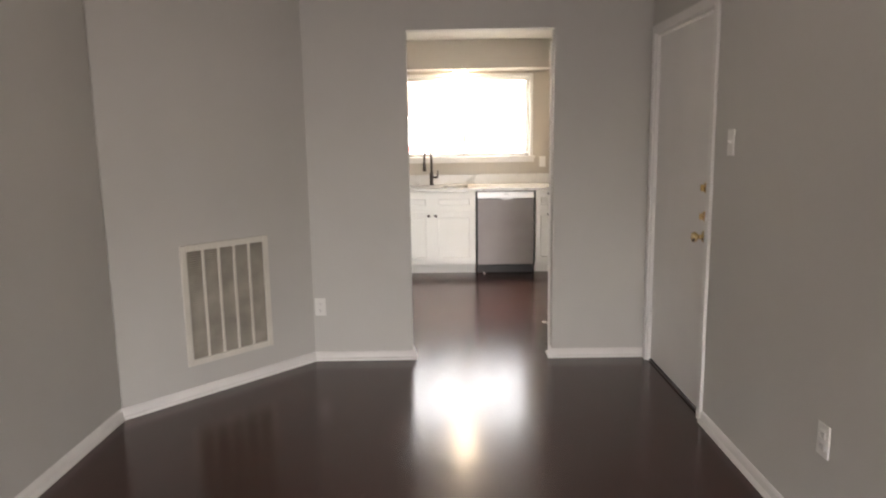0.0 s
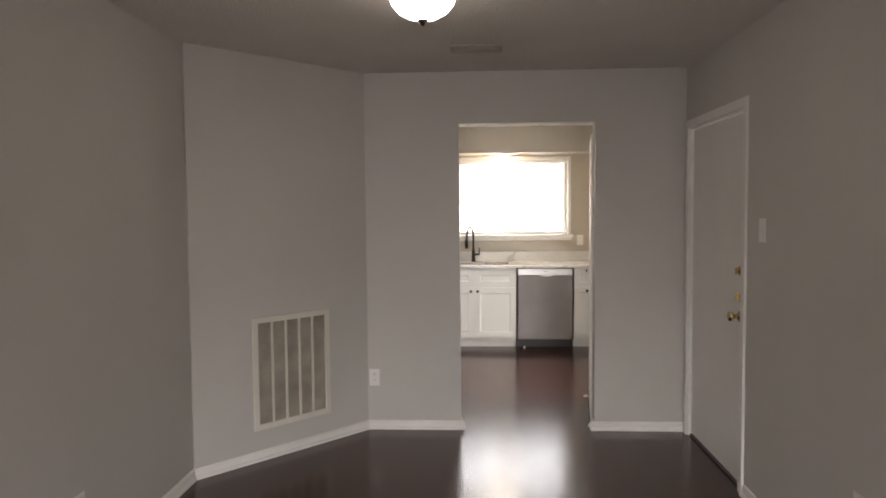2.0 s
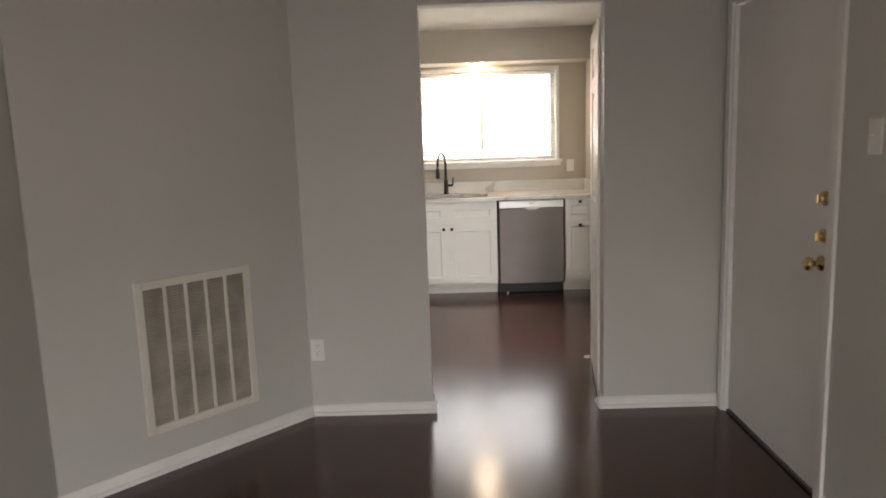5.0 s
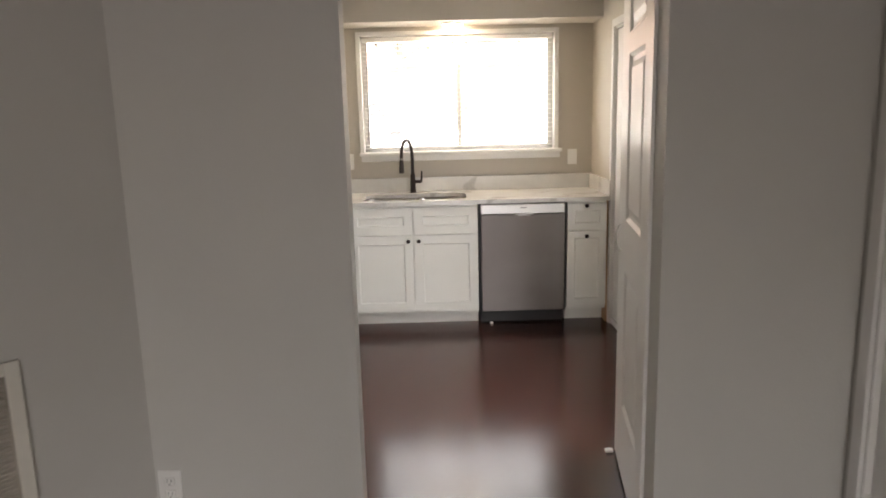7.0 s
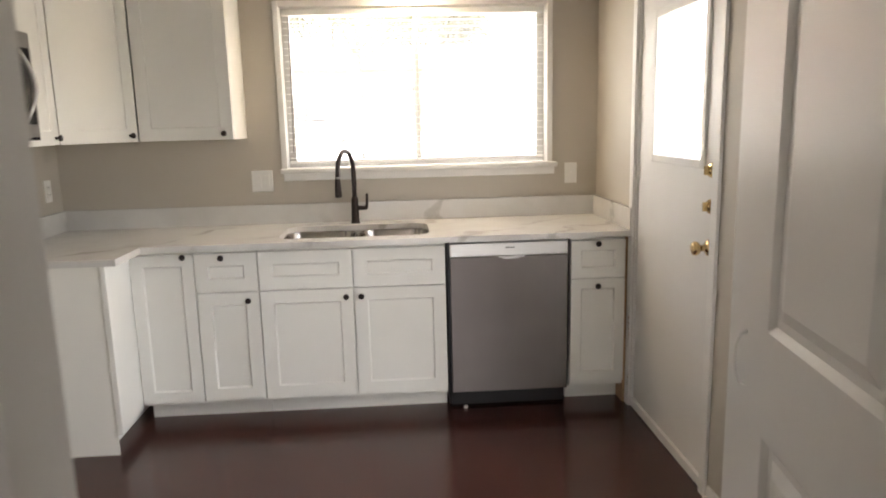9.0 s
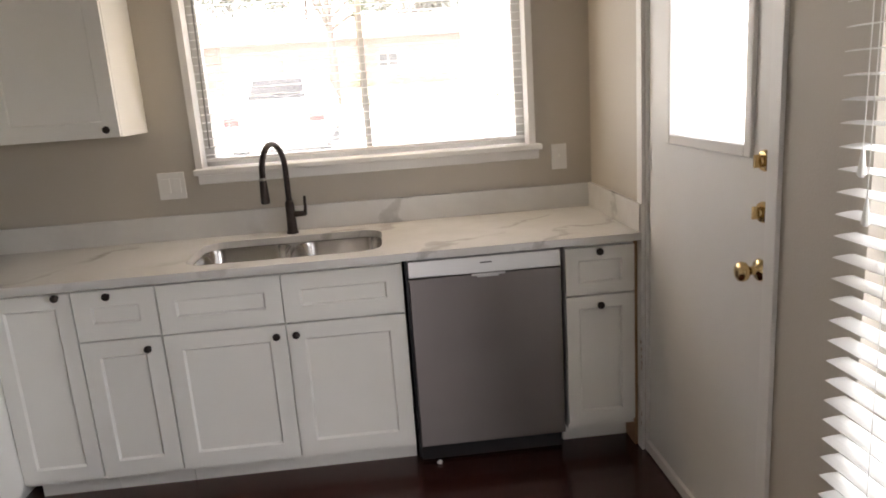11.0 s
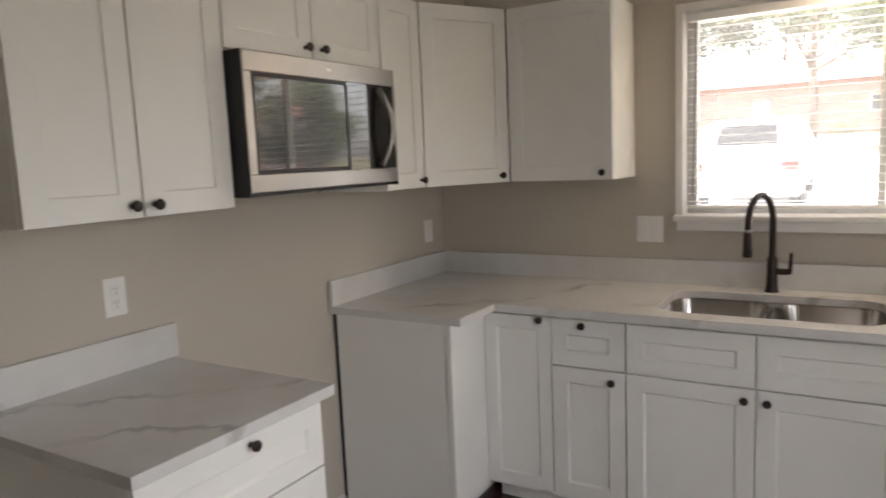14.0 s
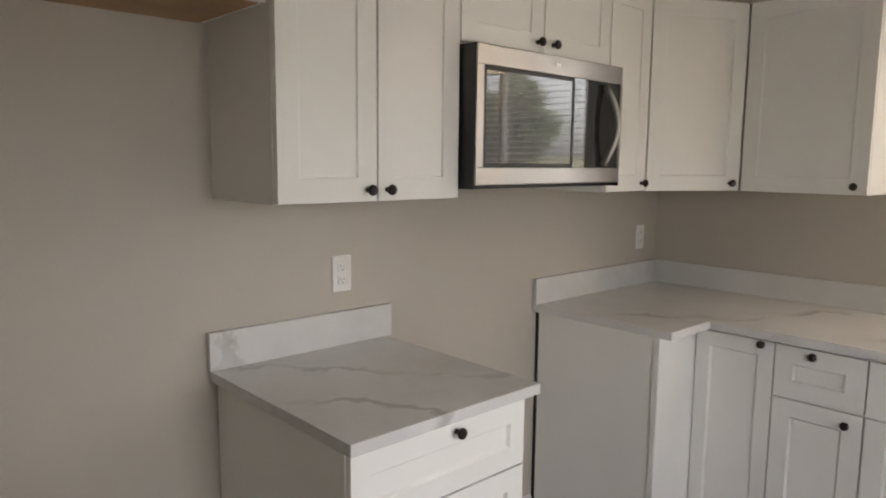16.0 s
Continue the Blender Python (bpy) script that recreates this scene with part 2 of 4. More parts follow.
leaf_nodes.links.new(through_light.outputs[0], leaf_mix.inputs[2])
leaf_nodes.links.new(leaf_mix.outputs[0], leaf_nodes.nodes["Material Output"].inputs[0])
BARK = surface("grey_bark", (0.14, 0.105, 0.08), 0.9, var=0.3, scale=5, fine=30, bump=0.8, depth=0.02)
CARPAINT = surface("white_car_paint", (0.78, 0.78, 0.77), 0.2, var=0.02, bump=0)
REDLENS = surface("red_tail_lens", (0.4, 0.02, 0.02), 0.2, var=0.1, bump=0)
RUBBER = surface("black_rubber", (0.02, 0.02, 0.02), 0.8, var=0.2, bump=0.2)
STUCCO = surface("tan_fence_wood", (0.42, 0.31, 0.2), 0.85, var=0.2, scale=2, fine=30, bump=0.4, per_piece=0.15)


# ---- mesh tools ----
def box(bm, x0, x1, y0, y1, z0, z1, bevel=0.0, seg=2):
    vs = [bm.verts.new((x, y, z)) for z in (z0, z1) for y in (y0, y1) for x in (x0, x1)]
    fs = [bm.faces.new([vs[i] for i in q]) for q in ((0, 2, 3, 1), (4, 5, 7, 6), (0, 1, 5, 4), (2, 6, 7, 3), (0, 4, 6, 2), (1, 3, 7, 5))]
    if bevel:
        edges = list({e for f in fs for e in f.edges})
        bmesh.ops.bevel(bm, geom=edges, offset=bevel, segments=seg, affect="EDGES", profile=0.5)
    return fs


def part(name, bm, mat, parent=None, m=None, smooth=False, label="", kind=""):
    bmesh.ops.recalc_face_normals(bm, faces=bm.faces)
    me = bpy.data.meshes.new(name)
    bm.to_mesh(me)
    bm.free()
    me.materials.append(mat)
    if smooth:
        for p in me.polygons:
            p.use_smooth = True
    ob = new(name, me)
    if parent:
        ob.parent = parent
    if m is not None:
        ob.matrix_basis = m
    return tagged(ob, label=label, kind=kind)


def solid(name, mat, *boxes, parent=None, m=None, bevel=0.0, label="", kind=""):
    bm = bmesh.new()
    for b in boxes:
        box(bm, *b, bevel=bevel)
    return part(name, bm, mat, parent, m, label=label, kind=kind)


def thing(name, m, label, category, group=""):
    e = new(name)
    e.empty_display_size = 0.1
    e.matrix_basis = m
    return tagged(e, label=label, category=category, group=group)


def structure(name, mat, *boxes, bevel=0.0, label=""):
    return solid(name, mat, *boxes, bevel=bevel, label=label, kind="structure")


def lathe(bm, profile, n=24, axis="z", at=(0, 0, 0)):
    """A turned solid from (radius, height) pairs about an axis: z up, or y towards -y."""
    rings = []
    for r, h in profile:
        ring = []
        for i in range(n):
            a = 2 * math.pi * i / n
            c, s = r * math.cos(a), r * math.sin(a)
            p = (c, s, h) if axis == "z" else (c, -h, s)
            ring.append(bm.verts.new(Vector(p) + Vector(at)))
        rings.append(ring)
    for a, b in zip(rings, rings[1:]):
        for i in range(n):
            bm.faces.new((a[i], a[(i + 1) % n], b[(i + 1) % n], b[i]))
    bm.faces.new(rings[0])
    bm.faces.new(rings[-1])


def tube(bm, points, radius, n=14):
    """A round bar along points; radius may be one number or one a point."""
    rs = radius if isinstance(radius, (list, tuple)) else [radius] * len(points)
    pts = [Vector(p) for p in points]
    rings, side = [], None
    for i, p in enumerate(pts):
        d = (pts[min(i + 1, len(pts) - 1)] - pts[max(i - 1, 0)]).normalized()
        if side is None:
            side = d.cross(Vector((0.3, 0.9, 0.2))).normalized()
        side = (side - d * side.dot(d)).normalized()
        up = d.cross(side)
        rings.append([bm.verts.new(p + rs[i] * (math.cos(2 * math.pi * k / n) * side + math.sin(2 * math.pi * k / n) * up)) for k in range(n)])
    for a, b in zip(rings, rings[1:]):
        for k in range(n):
            bm.faces.new((a[k], a[(k + 1) % n], b[(k + 1) % n], b[k]))
    bm.faces.new(rings[0])
    bm.faces.new(rings[-1])


def framed_panel(bm, x0, x1, z0, z1, y, thick, rail, deep=0.009, slope=0.007):
    """A board whose front, at y and facing -y, has a sunk panel inside its rails."""
    fs = box(bm, x0, x1, y, y + thick, z0, z1)
    front = fs[2]
    outer = [v.co.copy() for v in front.verts]
    bm.faces.remove(front)
    loops = []
    for off, back in ((0.0, 0.0), (0.0, 0.0), (rail, 0.0), (rail + slope, deep)):
        loops.append([(x0 + off, y + back, z0 + off), (x1 - off, y + back, z0 + off), (x1 - off, y + back, z1 - off), (x0 + off, y + back, z1 - off)])
    rings = [[bm.verts.new(c) for c in lp] for lp in loops[1:]]
    for a, b in zip(rings, rings[1:]):
        for i in range(4):
            bm.faces.new((a[i], a[(i + 1) % 4], b[(i + 1) % 4], b[i]))
    bm.faces.new(rings[-1])
    bmesh.ops.remove_doubles(bm, verts=bm.verts, dist=0.0002)


def rounded(x0, x1, y0, y1, r, n=6):
    pts = []
    for cx, cy, a0 in ((x1 - r, y1 - r, 0), (x0 + r, y1 - r, 90), (x0 + r, y0 + r, 180), (x1 - r, y0 + r, 270)):
        for i in range(n + 1):
            a = radians(a0 + 90 * i / n)
            pts.append((cx + r * math.cos(a), cy + r * math.sin(a)))
    return pts


# ---- the plan ----
LX0, LX1, LY0 = -1.705, 1.313, -2.4          # living room
PY0, PY1 = 5.11, 5.21                       # dividing wall
KX0, KX1, KY1 = -1.76, 1.265, 8.54           # kitchen
OX0, OX1, OZ = -0.206, 0.71, 2.10           # doorway
H = 2.45
DA, DB = Vector((LX0 + 0.01, 4.17, 0)), Vector((-0.85, PY0, 0))  # angled wall

structure("floor", FLOOR, (-2.6, 2.0, LY0 - 0.2, KY1 + 0.2, -0.1, 0.0), label="dark red-brown sheet floor with a scuffed sheen")
structure("ceiling", CEIL, (-2.0, 1.6, LY0 - 0.2, KY1 + 0.16, H, H + 0.12), label="textured off-white ceiling")
# Unseen overhang, added only to shade the side window and back door.
structure("eave", CEIL, (KX1 + 0.15, KX1 + 0.52, LY0 - 0.2, KY1 + 0.16, H + 0.002, H + 0.12), label="unseen roof overhang added to shade the east openings")
# living room
structure("wall_west_living", PAINT, (LX0 - 0.14, LX0, LY0, PY1, 0, H), label="greige painted wall")
structure("wall_east_living", PAINT, (LX1, LX1 + 0.16, LY0, 4.085, 0, H), (LX1, LX1 + 0.16, 5.035, PY0, 0, H), (LX1, LX1 + 0.16, 4.085, 5.035, 2.05, H), label="greige painted wall")
structure("wall_south_living", PAINT, (LX0, -1.35, LY0 - 0.14, LY0, 0, H), (1.05, LX1, LY0 - 0.14, LY0, 0, H), (-1.35, 1.05, LY0 - 0.14, LY0, 1.45, H), (-1.35, 1.05, LY0 - 0.14, LY0, 0, 0.08), label="greige painted wall")
structure("wall_divider", PAINT, (LX0, OX0, PY0, PY1, 0, H), (OX1, LX1 + 0.16, PY0, PY1, 0, H), (OX0, OX1, PY0, PY1, OZ, H), label="greige dividing wall with a plain doorway")
d = DB - DA
DIAG = Matrix.Translation(DA) @ Matrix.Rotation(math.atan2(d.y, d.x), 4, "Z")  # x along the angled wall, -y into the room
solid("wall_angled", PAINT, (0, d.length, 0, 0.1, 0, H), m=DIAG, label="greige angled wall", kind="structure")
# kitchen
structure("wall_west_kitchen", KPAINT, (KX0 - 0.14, KX0, PY1, KY1, 0, H), label="beige-grey painted kitchen wall")
WX0, WX1, WZ0, WZ1 = -0.51, 0.975, 1.22, 2.10
structure("wall_north_kitchen", KPAINT, (KX0 - 0.14, WX0, KY1, KY1 + 0.15, 0, H), (WX1, KX1 + 0.14, KY1, KY1 + 0.15, 0, H), (WX0, WX1, KY1, KY1 + 0.15, WZ1, H), (WX0, WX1, KY1, KY1 + 0.15, 0, WZ0), label="beige-grey painted window wall")
SY0, SY1, SZ0, SZ1 = 5.62, 6.66, 0.27, 2.05  # side window
BY0, BY1, BZ = 7.01, 7.875, 2.05             # back door
structure("wall_east_kitchen", KPAINT, (KX1, KX1 + 0.15, PY1, SY0, 0, H), (KX1, KX1 + 0.15, SY0, SY1, 0, SZ0), (KX1, KX1 + 0.15, SY0, SY1, SZ1, H), (KX1, KX1 + 0.15, SY1, BY0, 0, H), (KX1, KX1 + 0.15, BY0, BY1, BZ, H), (KX1, KX1 + 0.15, BY1, KY1, 0, H), label="beige-grey painted kitchen wall")
structure("soffit", KPAINT, (-1.40, KX1, 8.215, KY1, 2.155, H), (KX0, -1.40, 5.25, KY1, 2.155, H), label="boxed soffit over the wall cabinets and window")


# ---- trim ----
def skirting(name, m, length):
    """A white baseboard with a quarter-round top, from 0 to length along x, out to -y."""
    bm = bmesh.new()
    prof = [(0, 0), (-0.026, 0), (-0.026, 0.006), (-0.021, 0.015), (-0.012, 0.02), (-0.011, 0.046), (-0.006, 0.057), (0, 0.06)]
    a = [bm.verts.new((0, y, z)) for y, z in prof]
    b = [bm.verts.new((length, y, z)) for y, z in prof]
    for i in range(len(prof)):
        j = (i + 1) % len(prof)
        bm.faces.new((a[i], a[j], b[j], b[i]))
    bm.faces.new(a)
    bm.faces.new(b)
    return part(name, bm, TRIM, m=m, kind="structure", label="white painted baseboard")


skirting("baseboard_angled", DIAG, d.length + 0.004)
skirting("baseboard_divider_west", pose(-0.85, PY0, 0), OX0 + 0.85 + 0.026)
skirting("baseboard_divider_east", pose(OX1 - 0.026, PY0, 0), LX1 - OX1 + 0.026)
skirting("baseboard_reveal_west", pose(OX0, PY0, 0, 0, 0, 90), PY1 - PY0)
skirting("baseboard_reveal_east", pose(OX1, PY1, 0, 0, 0, -90), PY1 - PY0)
skirting("baseboard_living_west", pose(LX0, LY0, 0, 0, 0, 90), 4.18 - LY0)
skirting("baseboard_living_east", pose(LX1, 4.04, 0, 0, 0, -90), 4.04 - LY0)
skirting("baseboard_kitchen_east", pose(KX1, 6.955, 0, 0, 0, -90), 1.7)
skirting("baseboard_kitchen_west", pose(KX0, 5.3, 0, 0, 0, 90), 0.88)
skirting("baseboard_range_gap", pose(KX0, 6.765, 0, 0, 0, 90), 0.83)


def casing(name, m, w, h, face=0.05, proud=0.014):
    """A door casing round an opening w wide and h high: local x along the wall, -y into the room."""
    return solid(name, TRIM, (-face, 0.0, -proud, 0.0, 0, h + face), (w, w + face, -proud, 0.0, 0, h + face), (0.0, w, -proud, 0.0, h, h + face),
                 (0.0, 0.012, 0.0, 0.12, 0, h), (w - 0.012, w, 0.0, 0.12, 0, h), (0.012, w - 0.012, 0.0, 0.12, h - 0.012, h), m=m, bevel=0.002, label="white painted door casing", kind="structure")


casing("trim_front_door", pose(LX1, 5.025, 0, 0, 0, -90), 0.93, 2.04)
casing("trim_back_door", pose(KX1, BY1 - 0.01, 0, 0, 0, -90), BY1 - BY0 - 0.02, 2.04)


# ---- doors ----
def brass_knob(parent, x, z):
    bm = bmesh.new()
    lathe(bm, [(0.0305, 0.0), (0.0305, 0.004), (0.027, 0.009), (0.013, 0.012), (0.0115, 0.03), (0.016, 0.036), (0.0245, 0.042), (0.0275, 0.052), (0.0245, 0.062), (0.012, 0.067)], axis="y", at=(x, 0, z))
    return part("knob", bm, BRASS, parent, smooth=True, label="polished brass door knob")


def brass_bolt(parent, x, z):
    bm = bmesh.new()
    lathe(bm, [(0.0285, 0.0), (0.0285, 0.005), (0.025, 0.011), (0.011, 0.013), (0.009, 0.018)], axis="y", at=(x, 0, z))
    box(bm, x - 0.004, x + 0.004, -0.034, -0.014, z - 0.017, z + 0.017, bevel=0.002)
    return part("deadbolt", bm, BRASS, parent, smooth=False, label="polished brass thumb-turn bolt")


def hinge(parent, x, z):
    bm = bmesh.new()
    lathe(bm, [(0.007, -0.045), (0.007, 0.045)], n=10, at=(x, -0.006, z))
    box(bm, x - 0.004, x + 0.022, -0.002, 0.002, z - 0.044, z + 0.044)
    return part("hinge", bm, TRIM, parent)


fd = thing("front_door", pose(LX1 + 0.018, 5.008, 0, 0, 0, -90), "flat white painted entry door, closed, with brass hardware", "door")
solid("slab", DOOR, (0, 0.896, 0, 0.042, 0.022, 2.022), parent=fd, bevel=0.003)
brass_knob(fd, 0.835, 0.93), brass_bolt(fd, 0.842, 1.035), brass_bolt(fd, 0.842, 1.178)
for z in (0.28, 1.02, 1.78):
    hinge(fd, -0.006, z)
solid("threshold", BLACK, (-0.01, 0.9, -0.005, 0.1, 0.0, 0.012), parent=fd, label="dark door threshold")

bd = thing("back_door", pose(KX1 + 0.012, BY1 - 0.024, 0, 0, 0, -90), "white half-glass back door, closed, with brass hardware", "door")
DW_ = BY1 - BY0 - 0.048
gx0, gx1, gz0, gz1 = 0.185, 0.70, 1.285, 1.90
bm = bmesh.new()
for b in ((0, gx0, 0, 0.042, 0.02, 2.022), (gx1, DW_, 0, 0.042, 0.02, 2.022), (gx0, gx1, 0, 0.042, 0.02, gz0), (gx0, gx1, 0, 0.042, gz1, 2.022)):
    box(bm, *b)
part("slab", bm, DOOR, bd)
bm = bmesh.new()
for b in ((gx0 - 0.022, gx0 + 0.012, -0.011, 0.03, gz0 - 0.022, gz1 + 0.022), (gx1 - 0.012, gx1 + 0.022, -0.011, 0.03, gz0 - 0.022, gz1 + 0.022),
          (gx0 + 0.012, gx1 - 0.012, -0.011, 0.03, gz0 - 0.022, gz0 + 0.012), (gx0 + 0.012, gx1 - 0.012, -0.011, 0.03, gz1 - 0.012, gz1 + 0.022)):
    box(bm, *b, bevel=0.004)
part("glazing_bead", bm, DOOR, bd)
pane = solid("pane", GLASS, (gx0 + 0.004, gx1 - 0.004, 0.018, 0.023, gz0 + 0.004, gz1 - 0.004), parent=bd)
pane.visible_shadow = False
brass_knob(bd, 0.775, 0.968), brass_bolt(bd, 0.783, 1.127), brass_bolt(bd, 0.783, 1.262)
for z in (0.42, 1.2, 1.85):
    hinge(bd, -0.004, z)
bm = bmesh.new()
rnd = random.Random(9)
for z in (0.36, 0.385, 0.41, 0.44, 0.47, 0.12, 0.16):
    x, w, h = rnd.uniform(-0.02, -0.008), rnd.uniform(0.004, 0.008), rnd.uniform(0.008, 0.018)
    vs = [bm.verts.new((x + w * rnd.uniform(0.6, 1.1) * math.cos(a), -0.0285, z + h * rnd.uniform(0.5, 1.0) * math.sin(a))) for a in (k * math.pi / 4 for k in range(8))]
    bm.faces.new(vs)
    bmesh.ops.solidify(bm, geom=[f for f in bm.faces if len(f.verts) == 8 and vs[0] in f.verts], thickness=0.0012)
part("paint_chip", bm, RAWWOOD, bd, label="chipped paint baring brown wood")
solid("sweep", TRIM, (0.0, DW_, -0.016, 0.0, 0.008, 0.05), parent=bd, bevel=0.003, label="worn white door sweep")

# panelled door standing open beside the doorway
ang = math.degrees(math.atan2(0.738, 0.106))
pd = thing("panel_door", pose(0.70, 5.212, 0, 0, 0, ang), "white moulded panel door standing open beside the doorway", "door")
bm = bmesh.new()
u0, u1, p0, p1 = 0.004, 0.744, 0.16, 0.545
rails = [0.02, 0.3, 0.862, 1.068, 1.69, 1.765, 1.945, 2.03]
box(bm, p1, u1, -0.034, 0.0, 0.02, 2.03)
box(bm, u0, p0, -0.034, 0.0, 0.02, 2.03)
for a, b in zip(rails[::2], rails[1::2]):
    box(bm, p0, p1, -0.034, 0.0, a, b)
for a, b in zip(rails[1::2], rails[2::2]):
    box(bm, p0, p1, -0.026, -0.011, a, b)
    lo, hi = [], []
    for off, y, ring in ((0.03, -0.011, lo), (0.055, -0.002, hi)):
        for x, z in ((p0 + off, a + off), (p1 - off, a + off), (p1 - off, b - off), (p0 + off, b - off)):
            ring.append(bm.verts.new((x, y, z)))
    for i in range(4):
        bm.faces.new((lo[i], lo[(i + 1) % 4], hi[(i + 1) % 4], hi[i]))
    bm.faces.new(hi)
    edge_in = [bm.verts.new(c) for c in ((p0 + 0.014, -0.0105, a + 0.014), (p1 - 0.014, -0.0105, a + 0.014), (p1 - 0.014, -0.0105, b - 0.014), (p0 + 0.014, -0.0105, b - 0.014))]
    edge_out = [bm.verts.new(c) for c in ((p0, 0.0, a), (p1, 0.0, a), (p1, 0.0, b), (p0, 0.0, b))]
    for i in range(4):
        bm.faces.new((edge_out[i], edge_out[(i + 1) % 4], edge_in[(i + 1) % 4], edge_in[i]))
part("slab", bm, DOOR, pd, pose(0, 0, 0))
bm = bmesh.new()
tube(bm, [(0.645, 0.0, 1.04), (0.645, 0.012, 1.036), (0.645, 0.02, 1.012), (0.645, 0.022, 0.985), (0.645, 0.02, 0.958), (0.645, 0.012, 0.934), (0.645, 0.0, 0.93)], 0.0035, 8)
part("pull", bm, PLATE, pd, smooth=True, label="small white bow pull")
tagged(solid("floor_bracket", TRIM, (0.765, 0.80, 5.94, 5.965, 0.0, 0.014), bevel=0.004), label="small white floor bracket on the brown floor", category="bracket")


# ---- windows ----
def slat_mesh(length, deep, thick):
    bm = bmesh.new()
    n = 4
    top, low = [], []
    for i in range(n + 1):
        y = deep * (i / n - 0.5)
        c = 0.0015 * (1 - (2 * i / n - 1) ** 2)
        for x, ls in ((-length / 2, 0), (length / 2, 1)):
            top.append(bm.verts.new((x, y, c + thick))), low.append(bm.verts.new((x, y, c)))
    for i in range(n):
        a, b = 2 * i, 2 * i + 2
        bm.faces.new((top[a], top[a + 1], top[b + 1], top[b]))
        bm.faces.new((low[a], low[b], low[b + 1], low[a + 1]))
    bm.faces.new((top[0], low[0], low[1], top[1]))
    bm.faces.new((top[-2], top[-1], low[-1], low[-2]))
    bmesh.ops.recalc_face_normals(bm, faces=bm.faces)
    me = bpy.data.meshes.new("slat")
    bm.to_mesh(me)
    bm.free()
    me.materials.append(SLAT)
    return me


def blind(m, width, z0, z1, gap, deep, tilt, label, wand_x):
    """A lowered blind: local x along the window, -y into the room; z from its bottom rail to its head rail."""
    e = thing("window_blind", m, label, "blind")
    solid("head_rail", SLAT, (-width / 2, width / 2, -deep / 2 - 0.004, deep / 2 + 0.004, z1 - 0.032, z1), parent=e, bevel=0.002)
    solid("bottom_rail", SLAT, (-width / 2, width / 2, -deep / 2, deep / 2, z0, z0 + 0.014), parent=e, bevel=0.003)
    me = slat_mesh(width - 0.004, deep, 0.0014)
    z, rnd = z0 + 0.03, random.Random(5)
    while z < z1 - 0.035:
        s = new("slat", me)
        s.parent = e
        s.matrix_basis = pose(0, 0, z, tilt + rnd.uniform(-1.5, 1.5), 0, 0)
        z += gap
    for x in (-width * 0.36, width * 0.36) if width < 1.2 else (-width * 0.42, 0.0, width * 0.42):
        for y in (-deep / 2, deep / 2):
            bm = bmesh.new()
            tube(bm, [(x, y, z0 + 0.01), (x, y, z1 - 0.02)], 0.0009, 5)
            part("ladder_cord", bm, SLAT, e)
    bm = bmesh.new()
    tube(bm, [(wand_x, -deep / 2 - 0.012, z1 - 0.04), (wand_x - 0.004, -deep / 2 - 0.016, z1 - 0.4), (wand_x - 0.012, -deep / 2 - 0.014, z0 + 0.06)], 0.0036, 8)
    part("wand", bm, SLOT, e, smooth=True, label="clear grey tilt wand")
    return e


wt = thing("window_1", pose(0, KY1, 0), "wide sliding window with grey metal frame and white casing", "window")
wt["kind"] = "structure"
y0 = 0.085
solid("frame", ALU, (WX0 + 0.004, WX0 + 0.045, y0, y0 + 0.05, WZ0 + 0.004, WZ1 - 0.004), (WX1 - 0.045, WX1 - 0.004, y0, y0 + 0.05, WZ0 + 0.004, WZ1 - 0.004), (0.224, 0.254, y0 - 0.006, y0 + 0.056, WZ0 + 0.004, WZ1 - 0.004),
      (WX0 + 0.045, 0.224, y0, y0 + 0.05, WZ0 + 0.004, WZ0 + 0.04), (0.254, WX1 - 0.045, y0, y0 + 0.05, WZ0 + 0.004, WZ0 + 0.04), (WX0 + 0.045, 0.224, y0, y0 + 0.05, WZ1 - 0.04, WZ1 - 0.004), (0.254, WX1 - 0.045, y0, y0 + 0.05, WZ1 - 0.04, WZ1 - 0.004), parent=wt, bevel=0.002)
for a, b in ((WX0 + 0.04, 0.22), (0.257, WX1 - 0.04)):
    g = solid("pane", GLASS, (a, b, y0 + 0.022, y0 + 0.027, WZ0 + 0.035, WZ1 - 0.035), parent=wt)
    g.visible_shadow = False
solid("casing", TRIM, (WX0 - 0.028, WX0 + 0.004, -0.012, 0.08, WZ0, WZ1 + 0.028), (WX1 - 0.004, WX1 + 0.028, -0.012, 0.08, WZ0, WZ1 + 0.028), (WX0 + 0.004, WX1 - 0.004, -0.012, 0.08, WZ1 - 0.004, WZ1 + 0.028), parent=wt, bevel=0.003)
solid("sill", TRIM, (WX0 - 0.03, WX1 + 0.05, -0.055, 0.0, WZ0 - 0.022, WZ0 + 0.004), (WX0 + 0.002, WX1 - 0.002, 0.0, 0.084, WZ0 - 0.002, WZ0 + 0.004), (WX0 - 0.02, WX1 + 0.04, -0.02, 0.0, WZ0 - 0.066, WZ0 - 0.022), parent=wt, bevel=0.005)
blind(pose((WX0 + WX1) / 2, KY1 + 0.045, 0), WX1 - WX0 - 0.03, WZ0 + 0.028, WZ1 - 0.012, 0.0355, 0.03, 3.0, "white horizontal slat blind lowered with its slats open", -0.69)

